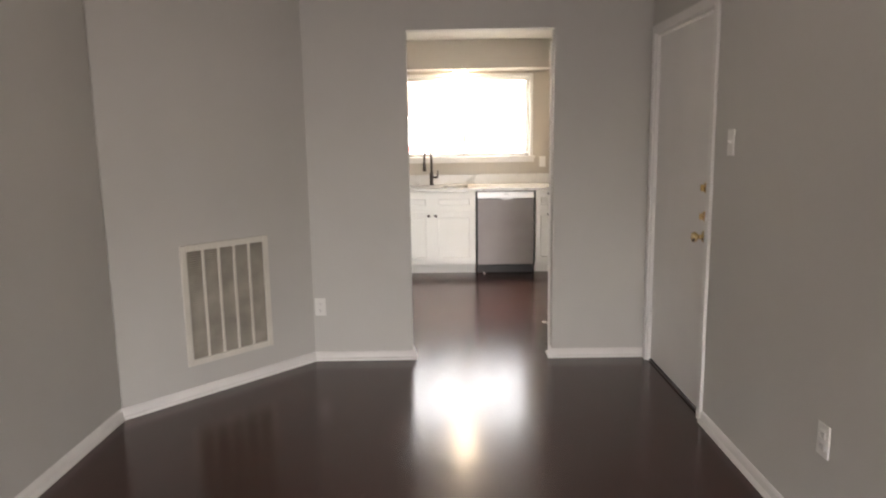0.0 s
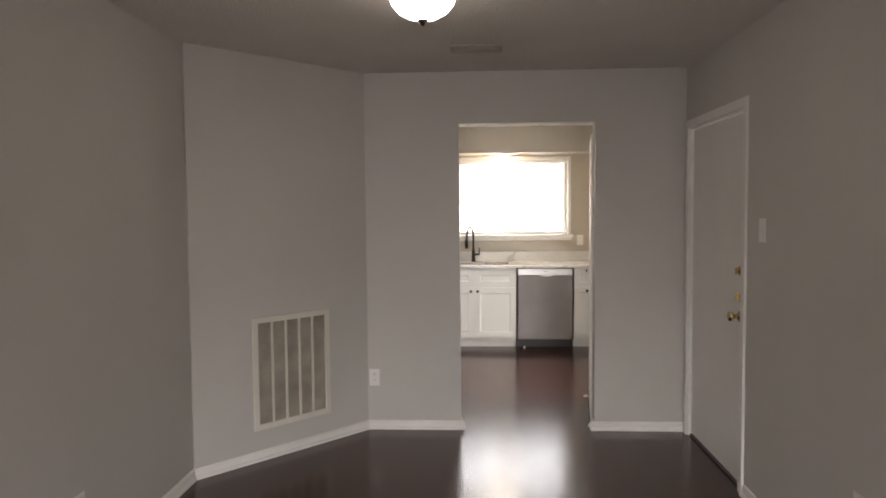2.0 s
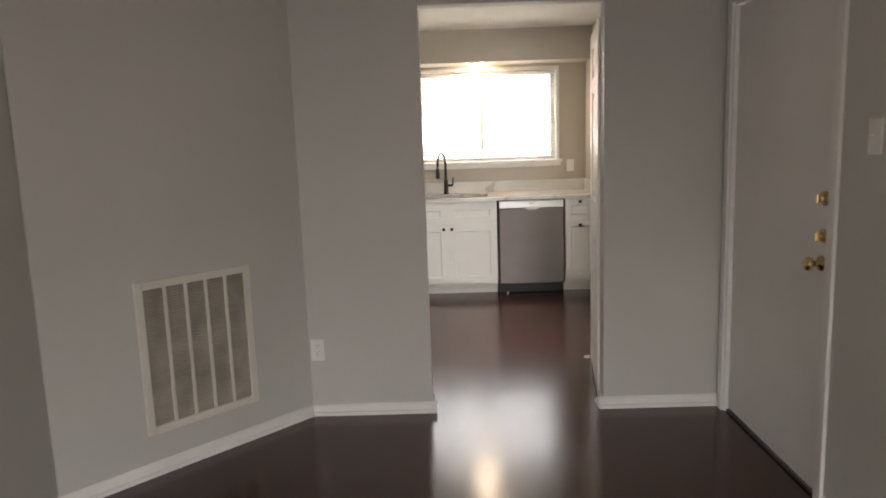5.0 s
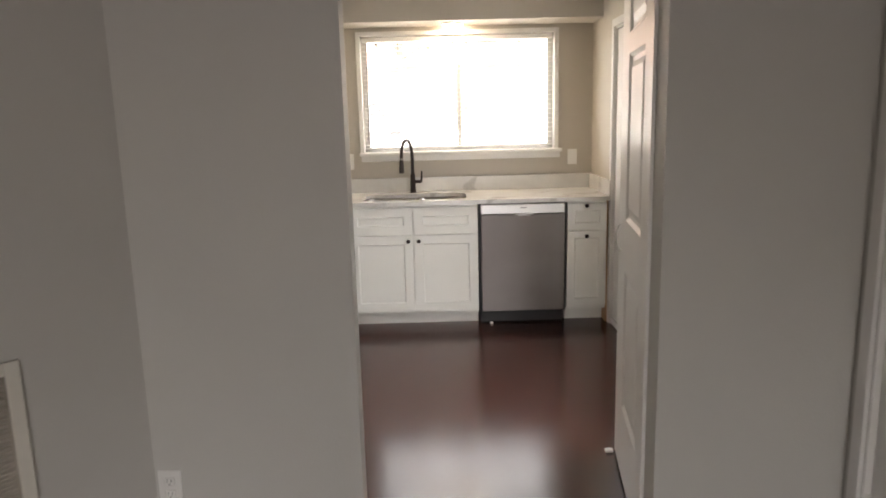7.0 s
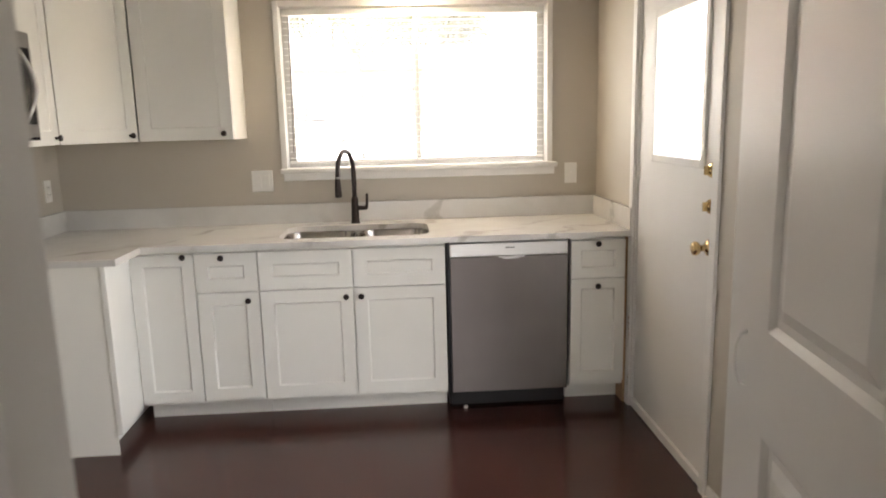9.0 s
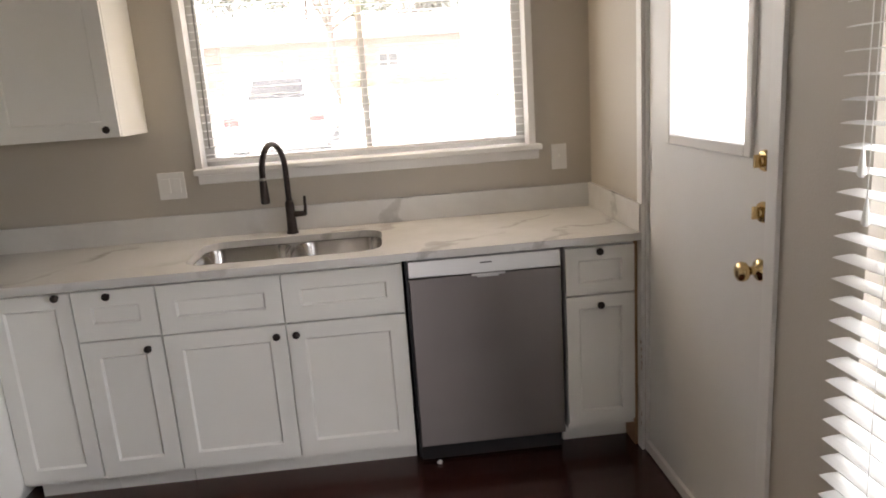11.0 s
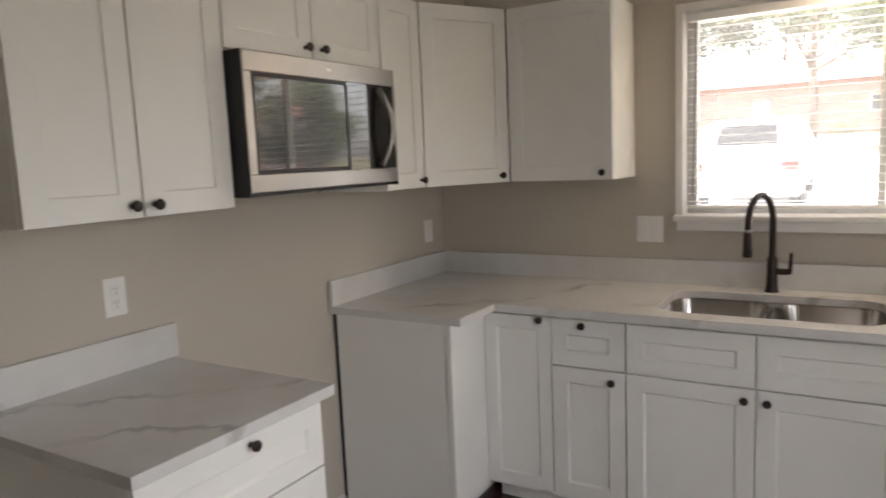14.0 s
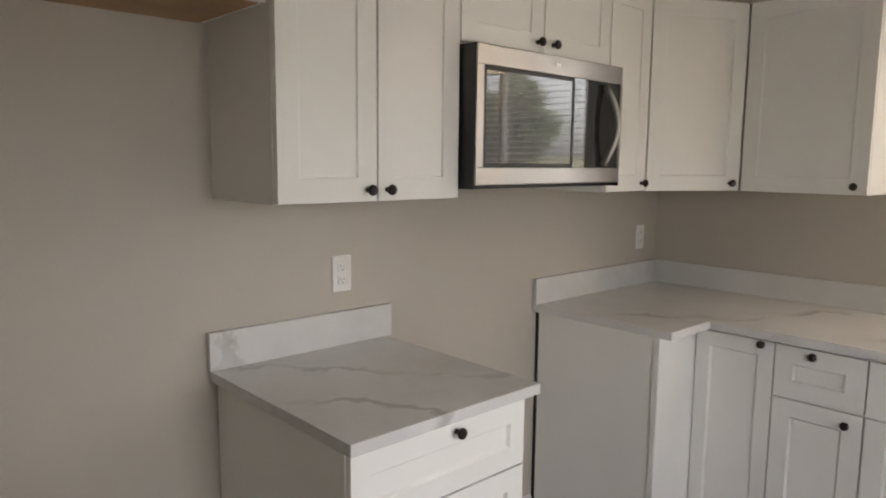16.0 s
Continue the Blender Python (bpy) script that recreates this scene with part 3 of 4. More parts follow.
ws = thing("window_2", pose(KX1, SY1, 0, 0, 0, -90), "tall window behind a white slat blind", "window")
ws["kind"] = "structure"
sw = SY1 - SY0
solid("frame", ALU, (0.0, 0.04, 0.07, 0.12, SZ0, SZ1), (sw - 0.04, sw, 0.07, 0.12, SZ0, SZ1), (0.04, sw - 0.04, 0.07, 0.12, SZ0, SZ0 + 0.04), (0.04, sw - 0.04, 0.07, 0.12, SZ1 - 0.04, SZ1), (0.04, sw - 0.04, 0.07, 0.12, 1.16, 1.20), parent=ws, bevel=0.002)
for a, b in ((SZ0 + 0.035, 1.165), (1.195, SZ1 - 0.035)):
    g = solid("pane", GLASS, (0.035, sw - 0.035, 0.092, 0.097, a, b), parent=ws)
    g.visible_shadow = False
solid("sill", TRIM, (-0.1, sw + 0.1, -0.05, 0.0, SZ0 - 0.025, SZ0), (0.003, sw - 0.003, 0.0, 0.07, SZ0 - 0.001, SZ0 + 0.004), parent=ws, bevel=0.004)
sb = blind(pose(KX1 - 0.03, (SY0 + SY1) / 2, 0, 0, 0, -90), sw + 0.06, SZ0 + 0.02, SZ1 + 0.06, 0.046, 0.05, 4.0, "white faux-wood slat blind lowered over the tall window", 0.3)
bm = bmesh.new()
for x, z in ((-0.45, 1.30), (-0.43, 1.21)):
    lathe(bm, [(0.003, 0.035), (0.007, 0.0), (0.009, -0.012), (0.004, -0.018)], n=10, at=(x, -0.045, z))
    tube(bm, [(x, -0.045, z + 0.03), (x, -0.04, SZ1)], 0.0012, 5)
part("cord_tassel", bm, PLATE, sb)

# ---- cabinets ----
def shaker_knob(parent, x, z, y=0.0):
    bm = bmesh.new()
    lathe(bm, [(0.0075, 0.0), (0.006, 0.004), (0.0055, 0.012), (0.0125, 0.017), (0.0148, 0.021), (0.0135, 0.0265), (0.006, 0.029)], n=18, axis="y", at=(x, y, z))
    return part("knob", bm, BRONZE, parent, smooth=True, label="round oil-rubbed bronze knob")


def cabinet(name, m, w, depth, z0, z1, fronts, label, toe=0.0, category="cabinet", raw_bottom=False, open_top=0.0, deep=0.009):
    """A cabinet whose fronts lie at local y 0 facing -y. fronts: (x0, x1, z0, z1, rail, name, knob or None)."""
    e = thing(name, m, label, category)
    if open_top:
        solid("body", CAB, (0.0015, w - 0.0015, 0.021, depth, z0 + toe, open_top), (0.0015, w - 0.0015, 0.021, 0.036, open_top, z1), (0.0015, 0.02, 0.036, depth, open_top, z1), (w - 0.02, w - 0.0015, 0.036, depth, open_top, z1), parent=e)
    else:
        solid("body", CAB, (0.0015, w - 0.0015, 0.021, depth, z0 + toe, z1), parent=e, bevel=0.001)
    if toe:
        solid("toe_kick", CAB, (0.0015, w - 0.0015, 0.115, depth, z0, toe), parent=e)
    if raw_bottom:
        solid("underside", RAWWOOD, (0.018, w - 0.018, 0.03, depth - 0.005, z0 - 0.004, z0 - 0.0005), parent=e, label="bare wood underside")
    for x0, x1, a, b, rail, nm, knob in fronts:
        bm = bmesh.new()
        framed_panel(bm, x0 + 0.003, x1 - 0.003, a + 0.003, b - 0.003, 0.0, 0.019, rail, deep, deep * 0.75)
        o = part(nm, bm, CAB, e)
        if knob:
            shaker_knob(o, *knob)
    return e


TOP, DZ = 0.884, 0.672
FY = 7.9
cabinet("base_cabinet", pose(0.958, FY, 0), 0.28, 0.63, 0, TOP, [(0, 0.28, DZ, 0.868, 0.05, "drawer_front", (0.134, 0.85)), (0, 0.28, 0.125, DZ, 0.05, "door", (0.135, 0.634))], "white narrow base cabinet with drawer beside the dishwasher", toe=0.1)
tagged(solid("filler_strip", RAWWOOD, (1.239, 1.262, 7.915, 8.5, 0.0, TOP - 0.002), bevel=0.001), label="bare brown wood filler between cabinet and wall", category="filler")
cabinet("sink_cabinet", pose(-0.582, FY, 0), 0.914, 0.63, 0, TOP, [(0, 0.457, DZ, 0.868, 0.062, "drawer_front", None), (0.457, 0.914, DZ, 0.868, 0.062, "drawer_front", None), (0, 0.457, 0.115, DZ, 0.062, "door", (0.42, 0.63)), (0.457, 0.914, 0.115, DZ, 0.062, "door", (0.494, 0.63))], "white shaker sink base cabinet with two doors", toe=0.1, open_top=0.65)
cabinet("base_cabinet", pose(-0.885, FY, 0), 0.302, 0.63, 0, TOP, [(0, 0.302, DZ, 0.868, 0.062, "drawer_front", (0.134, 0.845)), (0, 0.302, 0.115, DZ, 0.062, "door", (0.25, 0.63))], "white shaker base cabinet with one drawer and door", toe=0.1)
CX = -1.188
corner = cabinet("corner_cabinet", pose(CX, FY, 0), -0.885 - CX, 0.63, 0, TOP, [(0.0, -0.885 - CX, 0.115, 0.868, 0.055, "door", (0.258, 0.855))], "white corner base cabinet ending beside the range gap", toe=0.1)
solid("return_body", CAB, (-0.57, -0.002, -0.295, 0.63, 0.1, TOP), (-0.55, -0.075, -0.29, 0.63, 0.0, 0.1), parent=corner, bevel=0.001)
solid("side_panel", CAB, (-0.552, -0.01, -0.301, -0.295, 0.0, TOP), parent=corner, bevel=0.001)
solid("corner_strip", CAB, (-0.01, 0.017, -0.308, -0.285, 0.1, TOP), parent=corner, bevel=0.003)
# Black strip paints the shade in the gap between side panel and wall.
solid("scribe_strip", BLACK, (-0.571, -0.552, -0.299, -0.295, 0.0, TOP), parent=corner, label="black strip painting the shade of the gap at the wall")
W9 = 0.585
cabinet("drawer_cabinet", pose(-1.10, 6.175, 0, 0, 0, 90), W9, 0.655, 0, TOP, [(0, W9, 0.682, 0.868, 0.055, "drawer_front", (W9 / 2 + 0.03, 0.842)), (0, W9, 0.4, 0.682, 0.062, "drawer_front", (W9 / 2 + 0.03, 0.645)), (0, W9, 0.115, 0.4, 0.062, "drawer_front", (W9 / 2 + 0.03, 0.36))], "white three-drawer base cabinet standing alone by the wall", toe=0.1)

UB, UT = 1.40, 2.155
UX = -1.40
UD = UX - KX0
cabinet("wall_cabinet", pose(UX, 6.18, 0, 0, 0, 90), 0.605, UD, UB, UT, [(0, 0.3025, UB, UT, 0.06, "door", (0.27, UB + 0.032)), (0.3025, 0.605, UB, UT, 0.06, "door", (0.335, UB + 0.032))], "white double-door wall cabinet above the drawer base", deep=0.005)
cabinet("wall_cabinet", pose(UX, 6.787, 0, 0, 0, 90), 0.758, UD, 1.853, UT, [(0, 0.379, 1.856, UT, 0.06, "door", (0.345, 1.895)), (0.379, 0.758, 1.856, UT, 0.06, "door", (0.425, 1.895))], "white short wall cabinet above the microwave", deep=0.005)
cabinet("wall_cabinet", pose(UX, 7.547, 0, 0, 0, 90), 0.275, UD, UB, UT, [(0, 0.275, UB, UT, 0.06, "door", (0.243, UB + 0.032))], "white single-door wall cabinet beside the microwave", deep=0.005)
cabinet("wall_cabinet", pose(-1.188, 8.205, 0), 0.472, 0.33, UB, UT, [(0, 0.472, UB, UT, 0.06, "door", (0.428, UB + 0.032))], "white single-door wall cabinet next to the window", deep=0.005)
cabinet("fridge_cabinet", pose(UX, 5.30, 0, 0, 0, 90), 0.875, UD, 1.872, UT, [(0, 0.437, 1.874, UT, 0.06, "door", None), (0.437, 0.875, 1.874, UT, 0.06, "door", None)], "white short wall cabinet above the refrigerator space", raw_bottom=True, deep=0.005)
# diagonal corner wall cabinet
ax, ay, bx, by = UX, 7.824, -1.19, 8.205
wd = math.hypot(bx - ax, by - ay)
dc = thing("corner_wall_cabinet", pose(ax, ay, 0, 0, 0, math.degrees(math.atan2(by - ay, bx - ax))), "white diagonal corner wall cabinet with one door", "cabinet")
inv = dc.matrix_basis.inverted()
bm = bmesh.new()
outline = [(ax - 0.004, ay + 0.024), (bx - 0.02, by + 0.018), (bx - 0.002, KY1), (KX0, KY1), (KX0, ay + 0.002)]
lo = [bm.verts.new(inv @ Vector((x, y, UB))) for x, y in outline]
hi = [bm.verts.new(inv @ Vector((x, y, UT))) for x, y in outline]
bm.faces.new(lo), bm.faces.new(hi)
for i in range(5):
    j = (i + 1) % 5
    bm.faces.new((lo[i], lo[j], hi[j], hi[i]))
part("body", bm, CAB, dc)
bm = bmesh.new()
framed_panel(bm, 0.004, wd - 0.004, UB + 0.002, UT - 0.002, 0.0, 0.012, 0.06, 0.005, 0.004)
o = part("door", bm, CAB, dc)
shaker_knob(o, wd - 0.05, UB + 0.032)


# ---- counters, sink, faucet ----
def slab_mesh(outer, holes, z0, z1):
    bm = bmesh.new()
    edges = []
    for loop in [outer] + holes:
        vs = [bm.verts.new((x, y, z1)) for x, y in loop]
        edges += [bm.edges.new((vs[i], vs[(i + 1) % len(vs)])) for i in range(len(vs))]
    got = bmesh.ops.triangle_fill(bm, use_beauty=True, use_dissolve=False, edges=edges, normal=(0, 0, 1))
    faces = [g for g in got["geom"] if isinstance(g, bmesh.types.BMFace)]
    ex = bmesh.ops.extrude_face_region(bm, geom=faces)
    for g in ex["geom"]:
        if isinstance(g, bmesh.types.BMVert):
            g.co.z = z0
    return bm


CT = 0.914
SX0, SX1, SYA, SYB = -0.495, 0.262, 7.96, 8.383
ct = thing("countertop", pose(0, 0, 0), "white veined quartz countertop with low backsplash and sink cutout", "countertop")
outer = [(KX0 + 0.003, KY1 - 0.003), (KX0 + 0.003, 7.572), (-1.115, 7.572), (-1.115, 7.862), (1.252, 7.866), (1.252, KY1 - 0.003)]
part("slab", slab_mesh(outer, [rounded(SX0, SX1, SYA, SYB, 0.09)], TOP, CT), QUARTZ, ct)
solid("backsplash", QUARTZ, (KX0 + 0.022, 1.244, KY1 - 0.022, KY1 - 0.003, CT, 1.024), parent=ct, bevel=0.0015)
solid("backsplash", QUARTZ, (KX0 + 0.003, KX0 + 0.022, 7.575, KY1 - 0.003, CT, 1.024), parent=ct, bevel=0.0015)
solid("backsplash", QUARTZ, (1.244, 1.263, 7.872, KY1 - 0.003, CT, 1.024), parent=ct, bevel=0.0015)
c2 = thing("countertop", pose(-1.4, 6.46, 0), "small white veined quartz countertop with low backsplash", "countertop")
solid("slab", QUARTZ, (KX0 + 1.403, 1.4 - 1.064, 6.153 - 6.46, 6.78 - 6.46, TOP, CT), parent=c2, bevel=0.0015)
solid("backsplash", QUARTZ, (KX0 + 1.403, KX0 + 1.422, 6.15 - 6.46, 6.80 - 6.46, CT, 1.024), parent=c2, bevel=0.0015)

sink = thing("kitchen_sink", pose(0, 0, 0.884), "stainless undermount double-bowl sink set in the counter", "sink")
bm = bmesh.new()
mid = -0.118
def bowl(bm, x0, x1, y0, y1):
    rings = []
    for off, z, r in ((0.0, -0.004, 0.085), (0.006, -0.02, 0.08), (0.014, -0.16, 0.07), (0.03, -0.19, 0.055), (0.06, -0.2, 0.04)):
        rings.append([bm.verts.new((x, y, z)) for x, y in rounded(x0 + off, x1 - off, y0 + off, y1 - off, r)])
    for a, b in zip(rings, rings[1:]):
        for i in range(len(a)):
            bm.faces.new((a[i], a[(i + 1) % len(a)], b[(i + 1) % len(b)], b[i]))
    bm.faces.new(rings[-1])
    cx, cy = (x0 + x1) / 2, (y0 + y1) / 2 + 0.03
    return cx, cy
drains = [bowl(bm, SX0 - 0.004, mid - 0.012, SYA - 0.004, SYB + 0.004), bowl(bm, mid + 0.012, SX1 + 0.004, SYA - 0.004, SYB + 0.004)]
part("bowl", bm, SINKSTEEL, sink, smooth=True)
part("rim", slab_mesh([(SX0 - 0.03, SYA - 0.03), (SX1 + 0.03, SYA - 0.03), (SX1 + 0.03, SYB + 0.03), (SX0 - 0.03, SYB + 0.03)],
                      [rounded(SX0 - 0.004, mid - 0.012, SYA - 0.004, SYB + 0.004, 0.085), rounded(mid + 0.012, SX1 + 0.004, SYA - 0.004, SYB + 0.004, 0.085)], -0.0045, -0.001), SINKSTEEL, sink)
for cx, cy in drains:
    bm = bmesh.new()
    lathe(bm, [(0.042, -0.1995), (0.042, -0.196), (0.03, -0.197), (0.012, -0.194)], n=20, at=(cx, cy, 0))
    part("drain", bm, SINKSTEEL, sink, smooth=True)

fx, fy = -0.135, 8.455
fc = thing("faucet", pose(fx, fy, CT), "black gooseneck pull-down faucet behind the sink", "faucet")
bm = bmesh.new()
lathe(bm, [(0.027, 0.0), (0.027, 0.004), (0.0225, 0.012), (0.0205, 0.08), (0.0195, 0.135), (0.0145, 0.15)], at=(0, 0, 0))
path, dirx, diry = [], -0.42, -0.9
for i in range(4):
    path.append((0, 0, 0.13 + 0.16 * i / 3))
for i in range(1, 13):
    a = math.pi * i / 12
    rr_ = 0.088 * (1 - math.cos(a))
    path.append((dirx * rr_, diry * rr_, 0.29 + 0.115 * math.sin(a)))
path.append((dirx * 0.178, diry * 0.178, 0.27))
tube(bm, path, 0.0128)
part("spout", bm, BRONZE, fc, smooth=True)
bm = bmesh.new()
tip = Vector((dirx * 0.178, diry * 0.178, 0))
lathe(bm, [(0.0135, 0.268), (0.0145, 0.26), (0.0165, 0.235), (0.019, 0.175), (0.0185, 0.165), (0.012, 0.163)], at=tip)
part("spray_head", bm, BRONZE, fc, smooth=True)
bm = bmesh.new()
lathe(bm, [(0.0142, 0.262), (0.0152, 0.268), (0.0142, 0.274)], at=tip)
part("collar", bm, STEEL_H, fc, smooth=True, label="steel collar ring")
bm = bmesh.new()
tube(bm, [(0.012, 0, 0.085), (0.03, 0, 0.085), (0.052, 0, 0.085), (0.066, -0.002, 0.086)], [0.014, 0.013, 0.0125, 0.012])
tube(bm, [(0.064, -0.002, 0.08), (0.068, -0.004, 0.11), (0.07, -0.008, 0.165)], [0.0085, 0.0075, 0.0065])
part("lever", bm, BRONZE, fc, smooth=True)

# ---- appliances ----
dw = thing("dishwasher", pose(0.338, FY, 0), "stainless steel built-in dishwasher under the counter", "dishwasher")
solid("tub", BLACK, (0.004, 0.612, 0.03, 0.6, 0.09, 0.88), (0.004, 0.612, 0.1, 0.6, 0.0, 0.09), parent=dw)
solid("door", STEEL, (0.014, 0.602, -0.012, 0.028, 0.105, 0.803), parent=dw, bevel=0.003)
bm = bmesh.new()
box(bm, 0.014, 0.602, -0.012, 0.028, 0.806, 0.873, bevel=0.004)
part("control_strip", bm, PALE, dw, label="pale control strip along the top")
solid("badge", BLACK, (0.29, 0.335, -0.0135, -0.011, 0.845, 0.85), parent=dw)
bm = bmesh.new()
box(bm, 0.255, 0.385, -0.0155, -0.010, 0.797, 0.806, bevel=0.002)
box(bm, 0.275, 0.36, -0.0150, -0.010, 0.790, 0.797, bevel=0.002)
part("pocket_handle", bm, PALE, dw)
solid("kick_plate", BLACK, (0.014, 0.602, 0.055, 0.075, 0.012, 0.1), parent=dw)

mw = thing("microwave", pose(-1.34, 6.795, 0, 0, 0, 90), "stainless over-the-range microwave with black glass window", "microwave")
MW, M0, M1 = 0.745, 1.44, 1.85
solid("body", BLACK, (0.0, MW, 0.032, 0.42, M0 - 0.012, M1), (-0.004, 0.0, 0.004, 0.42, M0 - 0.012, M1), (MW, MW + 0.004, 0.004, 0.42, M0 - 0.012, M1), parent=mw, label="black microwave case")
bm = bmesh.new()
box(bm, 0.0, MW, 0.0, 0.032, M0, M0 + 0.053, bevel=0.003)
box(bm, 0.0, MW, 0.0, 0.032, M1 - 0.06, M1, bevel=0.003)
box(bm, 0.0, 0.03, 0.0, 0.032, M0 + 0.053, M1 - 0.06)
box(bm, MW - 0.012, MW, 0.0, 0.032, M0 + 0.053, M1 - 0.06)
part("door_frame", bm, STEEL_H, mw)
solid("window", BLACKGLASS, (0.03, 0.465, 0.003, 0.03, M0 + 0.053, M1 - 0.06), parent=mw, label="glossy black door glass")
solid("control_panel", BLACKGLASS, (0.468, MW - 0.012, 0.004, 0.03, M0 + 0.053, M1 - 0.06), parent=mw)
solid("window_rim", BLACK, (0.03, 0.465, 0.0015, 0.004, M0 + 0.053, M0 + 0.066), (0.03, 0.042, 0.0015, 0.004, M0 + 0.066, M1 - 0.073), (0.455, 0.467, 0.0015, 0.004, M0 + 0.066, M1 - 0.073), (0.03, 0.465, 0.0015, 0.004, M1 - 0.073, M1 - 0.06), parent=mw)
bm = bmesh.new()
hp = []
for i in range(13):
    t = i / 12
    hp.append((0.635 + 0.028 * math.sin(math.pi * t), -0.006 - 0.036 * math.sin(math.pi * t), M0 + 0.062 + 0.275 * t))
tube(bm, hp, 0.0115)
part("handle", bm, STEEL_H, mw, smooth=True, label="curved steel handle")
solid("badge", PALE, (0.36, 0.385, -0.002, 0.0, M1 - 0.034, M1 - 0.024), parent=mw)
bm = bmesh.new()
for i in range(9):
    box(bm, 0.05 + 0.07 * i, 0.10 + 0.07 * i, 0.1, 0.3, M0 - 0.015, M0 - 0.0115)
part("vent_grille", bm, STEEL_H, mw)


# ---- plates ----
def wall_plate(m, kind, w=0.072, h=0.117):
    names = {"outlet": "white duplex outlet plate on the painted wall", "switch": "white light switch plate on the painted wall", "double": "white two-gang switch and outlet plate on the painted wall"}
    e = thing("outlet" if kind == "outlet" else "light_switch", m, names[kind], "outlet" if kind == "outlet" else "switch")
    solid("plate", PLATE, (-w / 2, w / 2, -0.006, 0.0, -h / 2, h / 2), parent=e, bevel=0.0022)
    cols = (-0.023, 0.023) if kind == "double" else (0.0,)
    for i, cx in enumerate(cols):
        if kind == "outlet":
            bm = bmesh.new()
            for z in (-0.021, 0.021):
                box(bm, cx - 0.0165, cx + 0.0165, -0.0085, -0.005, z - 0.0145, z + 0.0145, bevel=0.004)
            part("socket", bm, PLATE, e)
            bm = bmesh.new()
            for z in (-0.021, 0.021):
                for x in (-0.006, 0.006):
                    box(bm, cx + x - 0.001, cx + x + 0.001, -0.0092, -0.008, z - 0.001, z + 0.008)
                box(bm, cx - 0.002, cx + 0.002, -0.0092, -0.008, z - 0.01, z - 0.006)
            part("slot", bm, SLOT, e, kind="stuff")
        else:
            bm = bmesh.new()
            if kind == "switch":
                box(bm, cx - 0.005, cx + 0.005, -0.0075, -0.005, -0.012, 0.012)
                box(bm, cx - 0.0035, cx + 0.0035, -0.018, -0.007, 0.0, 0.008, bevel=0.001)
            else:
                box(bm, cx - 0.0165, cx + 0.0165, -0.009, -0.005, -0.033, 0.033, bevel=0.0015)
                box(bm, cx - 0.0165, cx + 0.0165, -0.0095, -0.0088, -0.0012, 0.0012)
            part("toggle" if kind == "switch" else "rocker", bm, PLATE, e)
    return e


wall_plate(pose(LX1, 3.85, 1.405, 0, 0, -90), "switch")
wall_plate(pose(LX1, 2.95, 0.405, 0, 0, -90), "outlet")
wall_plate(pose(LX0, 3.06, 0.32, 0, 0, 90), "outlet")
wall_plate(pose(-0.805, PY0, 0.362), "outlet")
wall_plate(pose(1.112, KY1, 1.155), "switch")
wall_plate(pose(-0.652, KY1, 1.158), "double", 0.118, 0.12)
wall_plate(pose(KX0, 6.608, 1.146, 0, 0, 90), "outlet")
wall_plate(pose(KX0, 8.39, 1.147, 0, 0, 90), "outlet")

# ---- return air grille on the angled wall ----
rg = thing("return_air_grille", DIAG @ pose(0.376, 0, 0.186), "cream metal return-air grille with dusty filter", "vent")
gw, gh = 0.562, 0.692
solid("frame", GRILLE, (0, 0.036, -0.012, 0.0, 0, gh), (gw - 0.036, gw, -0.012, 0.0, 0, gh), (0.036, gw - 0.036, -0.012, 0.0, 0, 0.036), (0.036, gw - 0.036, -0.012, 0.0, gh - 0.036, gh), parent=rg, bevel=0.003)
iw = gw - 0.072
solid("mullion", GRILLE, *[(0.036 + iw * i / 5 - 0.008, 0.036 + iw * i / 5 + 0.008, -0.011, -0.001, 0.036, gh - 0.036) for i in range(1, 5)], parent=rg, bevel=0.002)
solid("filter", FILTER, (0.036, gw - 0.036, -0.0025, -0.0005, 0.036, gh - 0.036), parent=rg, label="dusty grey-brown air filter")
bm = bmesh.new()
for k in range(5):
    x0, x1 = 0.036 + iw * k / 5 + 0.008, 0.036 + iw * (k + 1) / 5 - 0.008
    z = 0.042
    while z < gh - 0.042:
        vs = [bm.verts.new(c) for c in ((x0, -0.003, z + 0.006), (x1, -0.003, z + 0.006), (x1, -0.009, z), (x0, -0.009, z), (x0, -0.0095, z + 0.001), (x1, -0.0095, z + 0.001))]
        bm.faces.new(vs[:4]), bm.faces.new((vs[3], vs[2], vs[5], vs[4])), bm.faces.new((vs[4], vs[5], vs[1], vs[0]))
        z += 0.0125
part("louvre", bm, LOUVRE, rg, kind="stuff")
for x in (0.1, gw - 0.125):
    solid("latch", GRILLE, (x, x + 0.025, -0.016, -0.011, gh - 0.026, gh - 0.014), parent=rg, bevel=0.002)

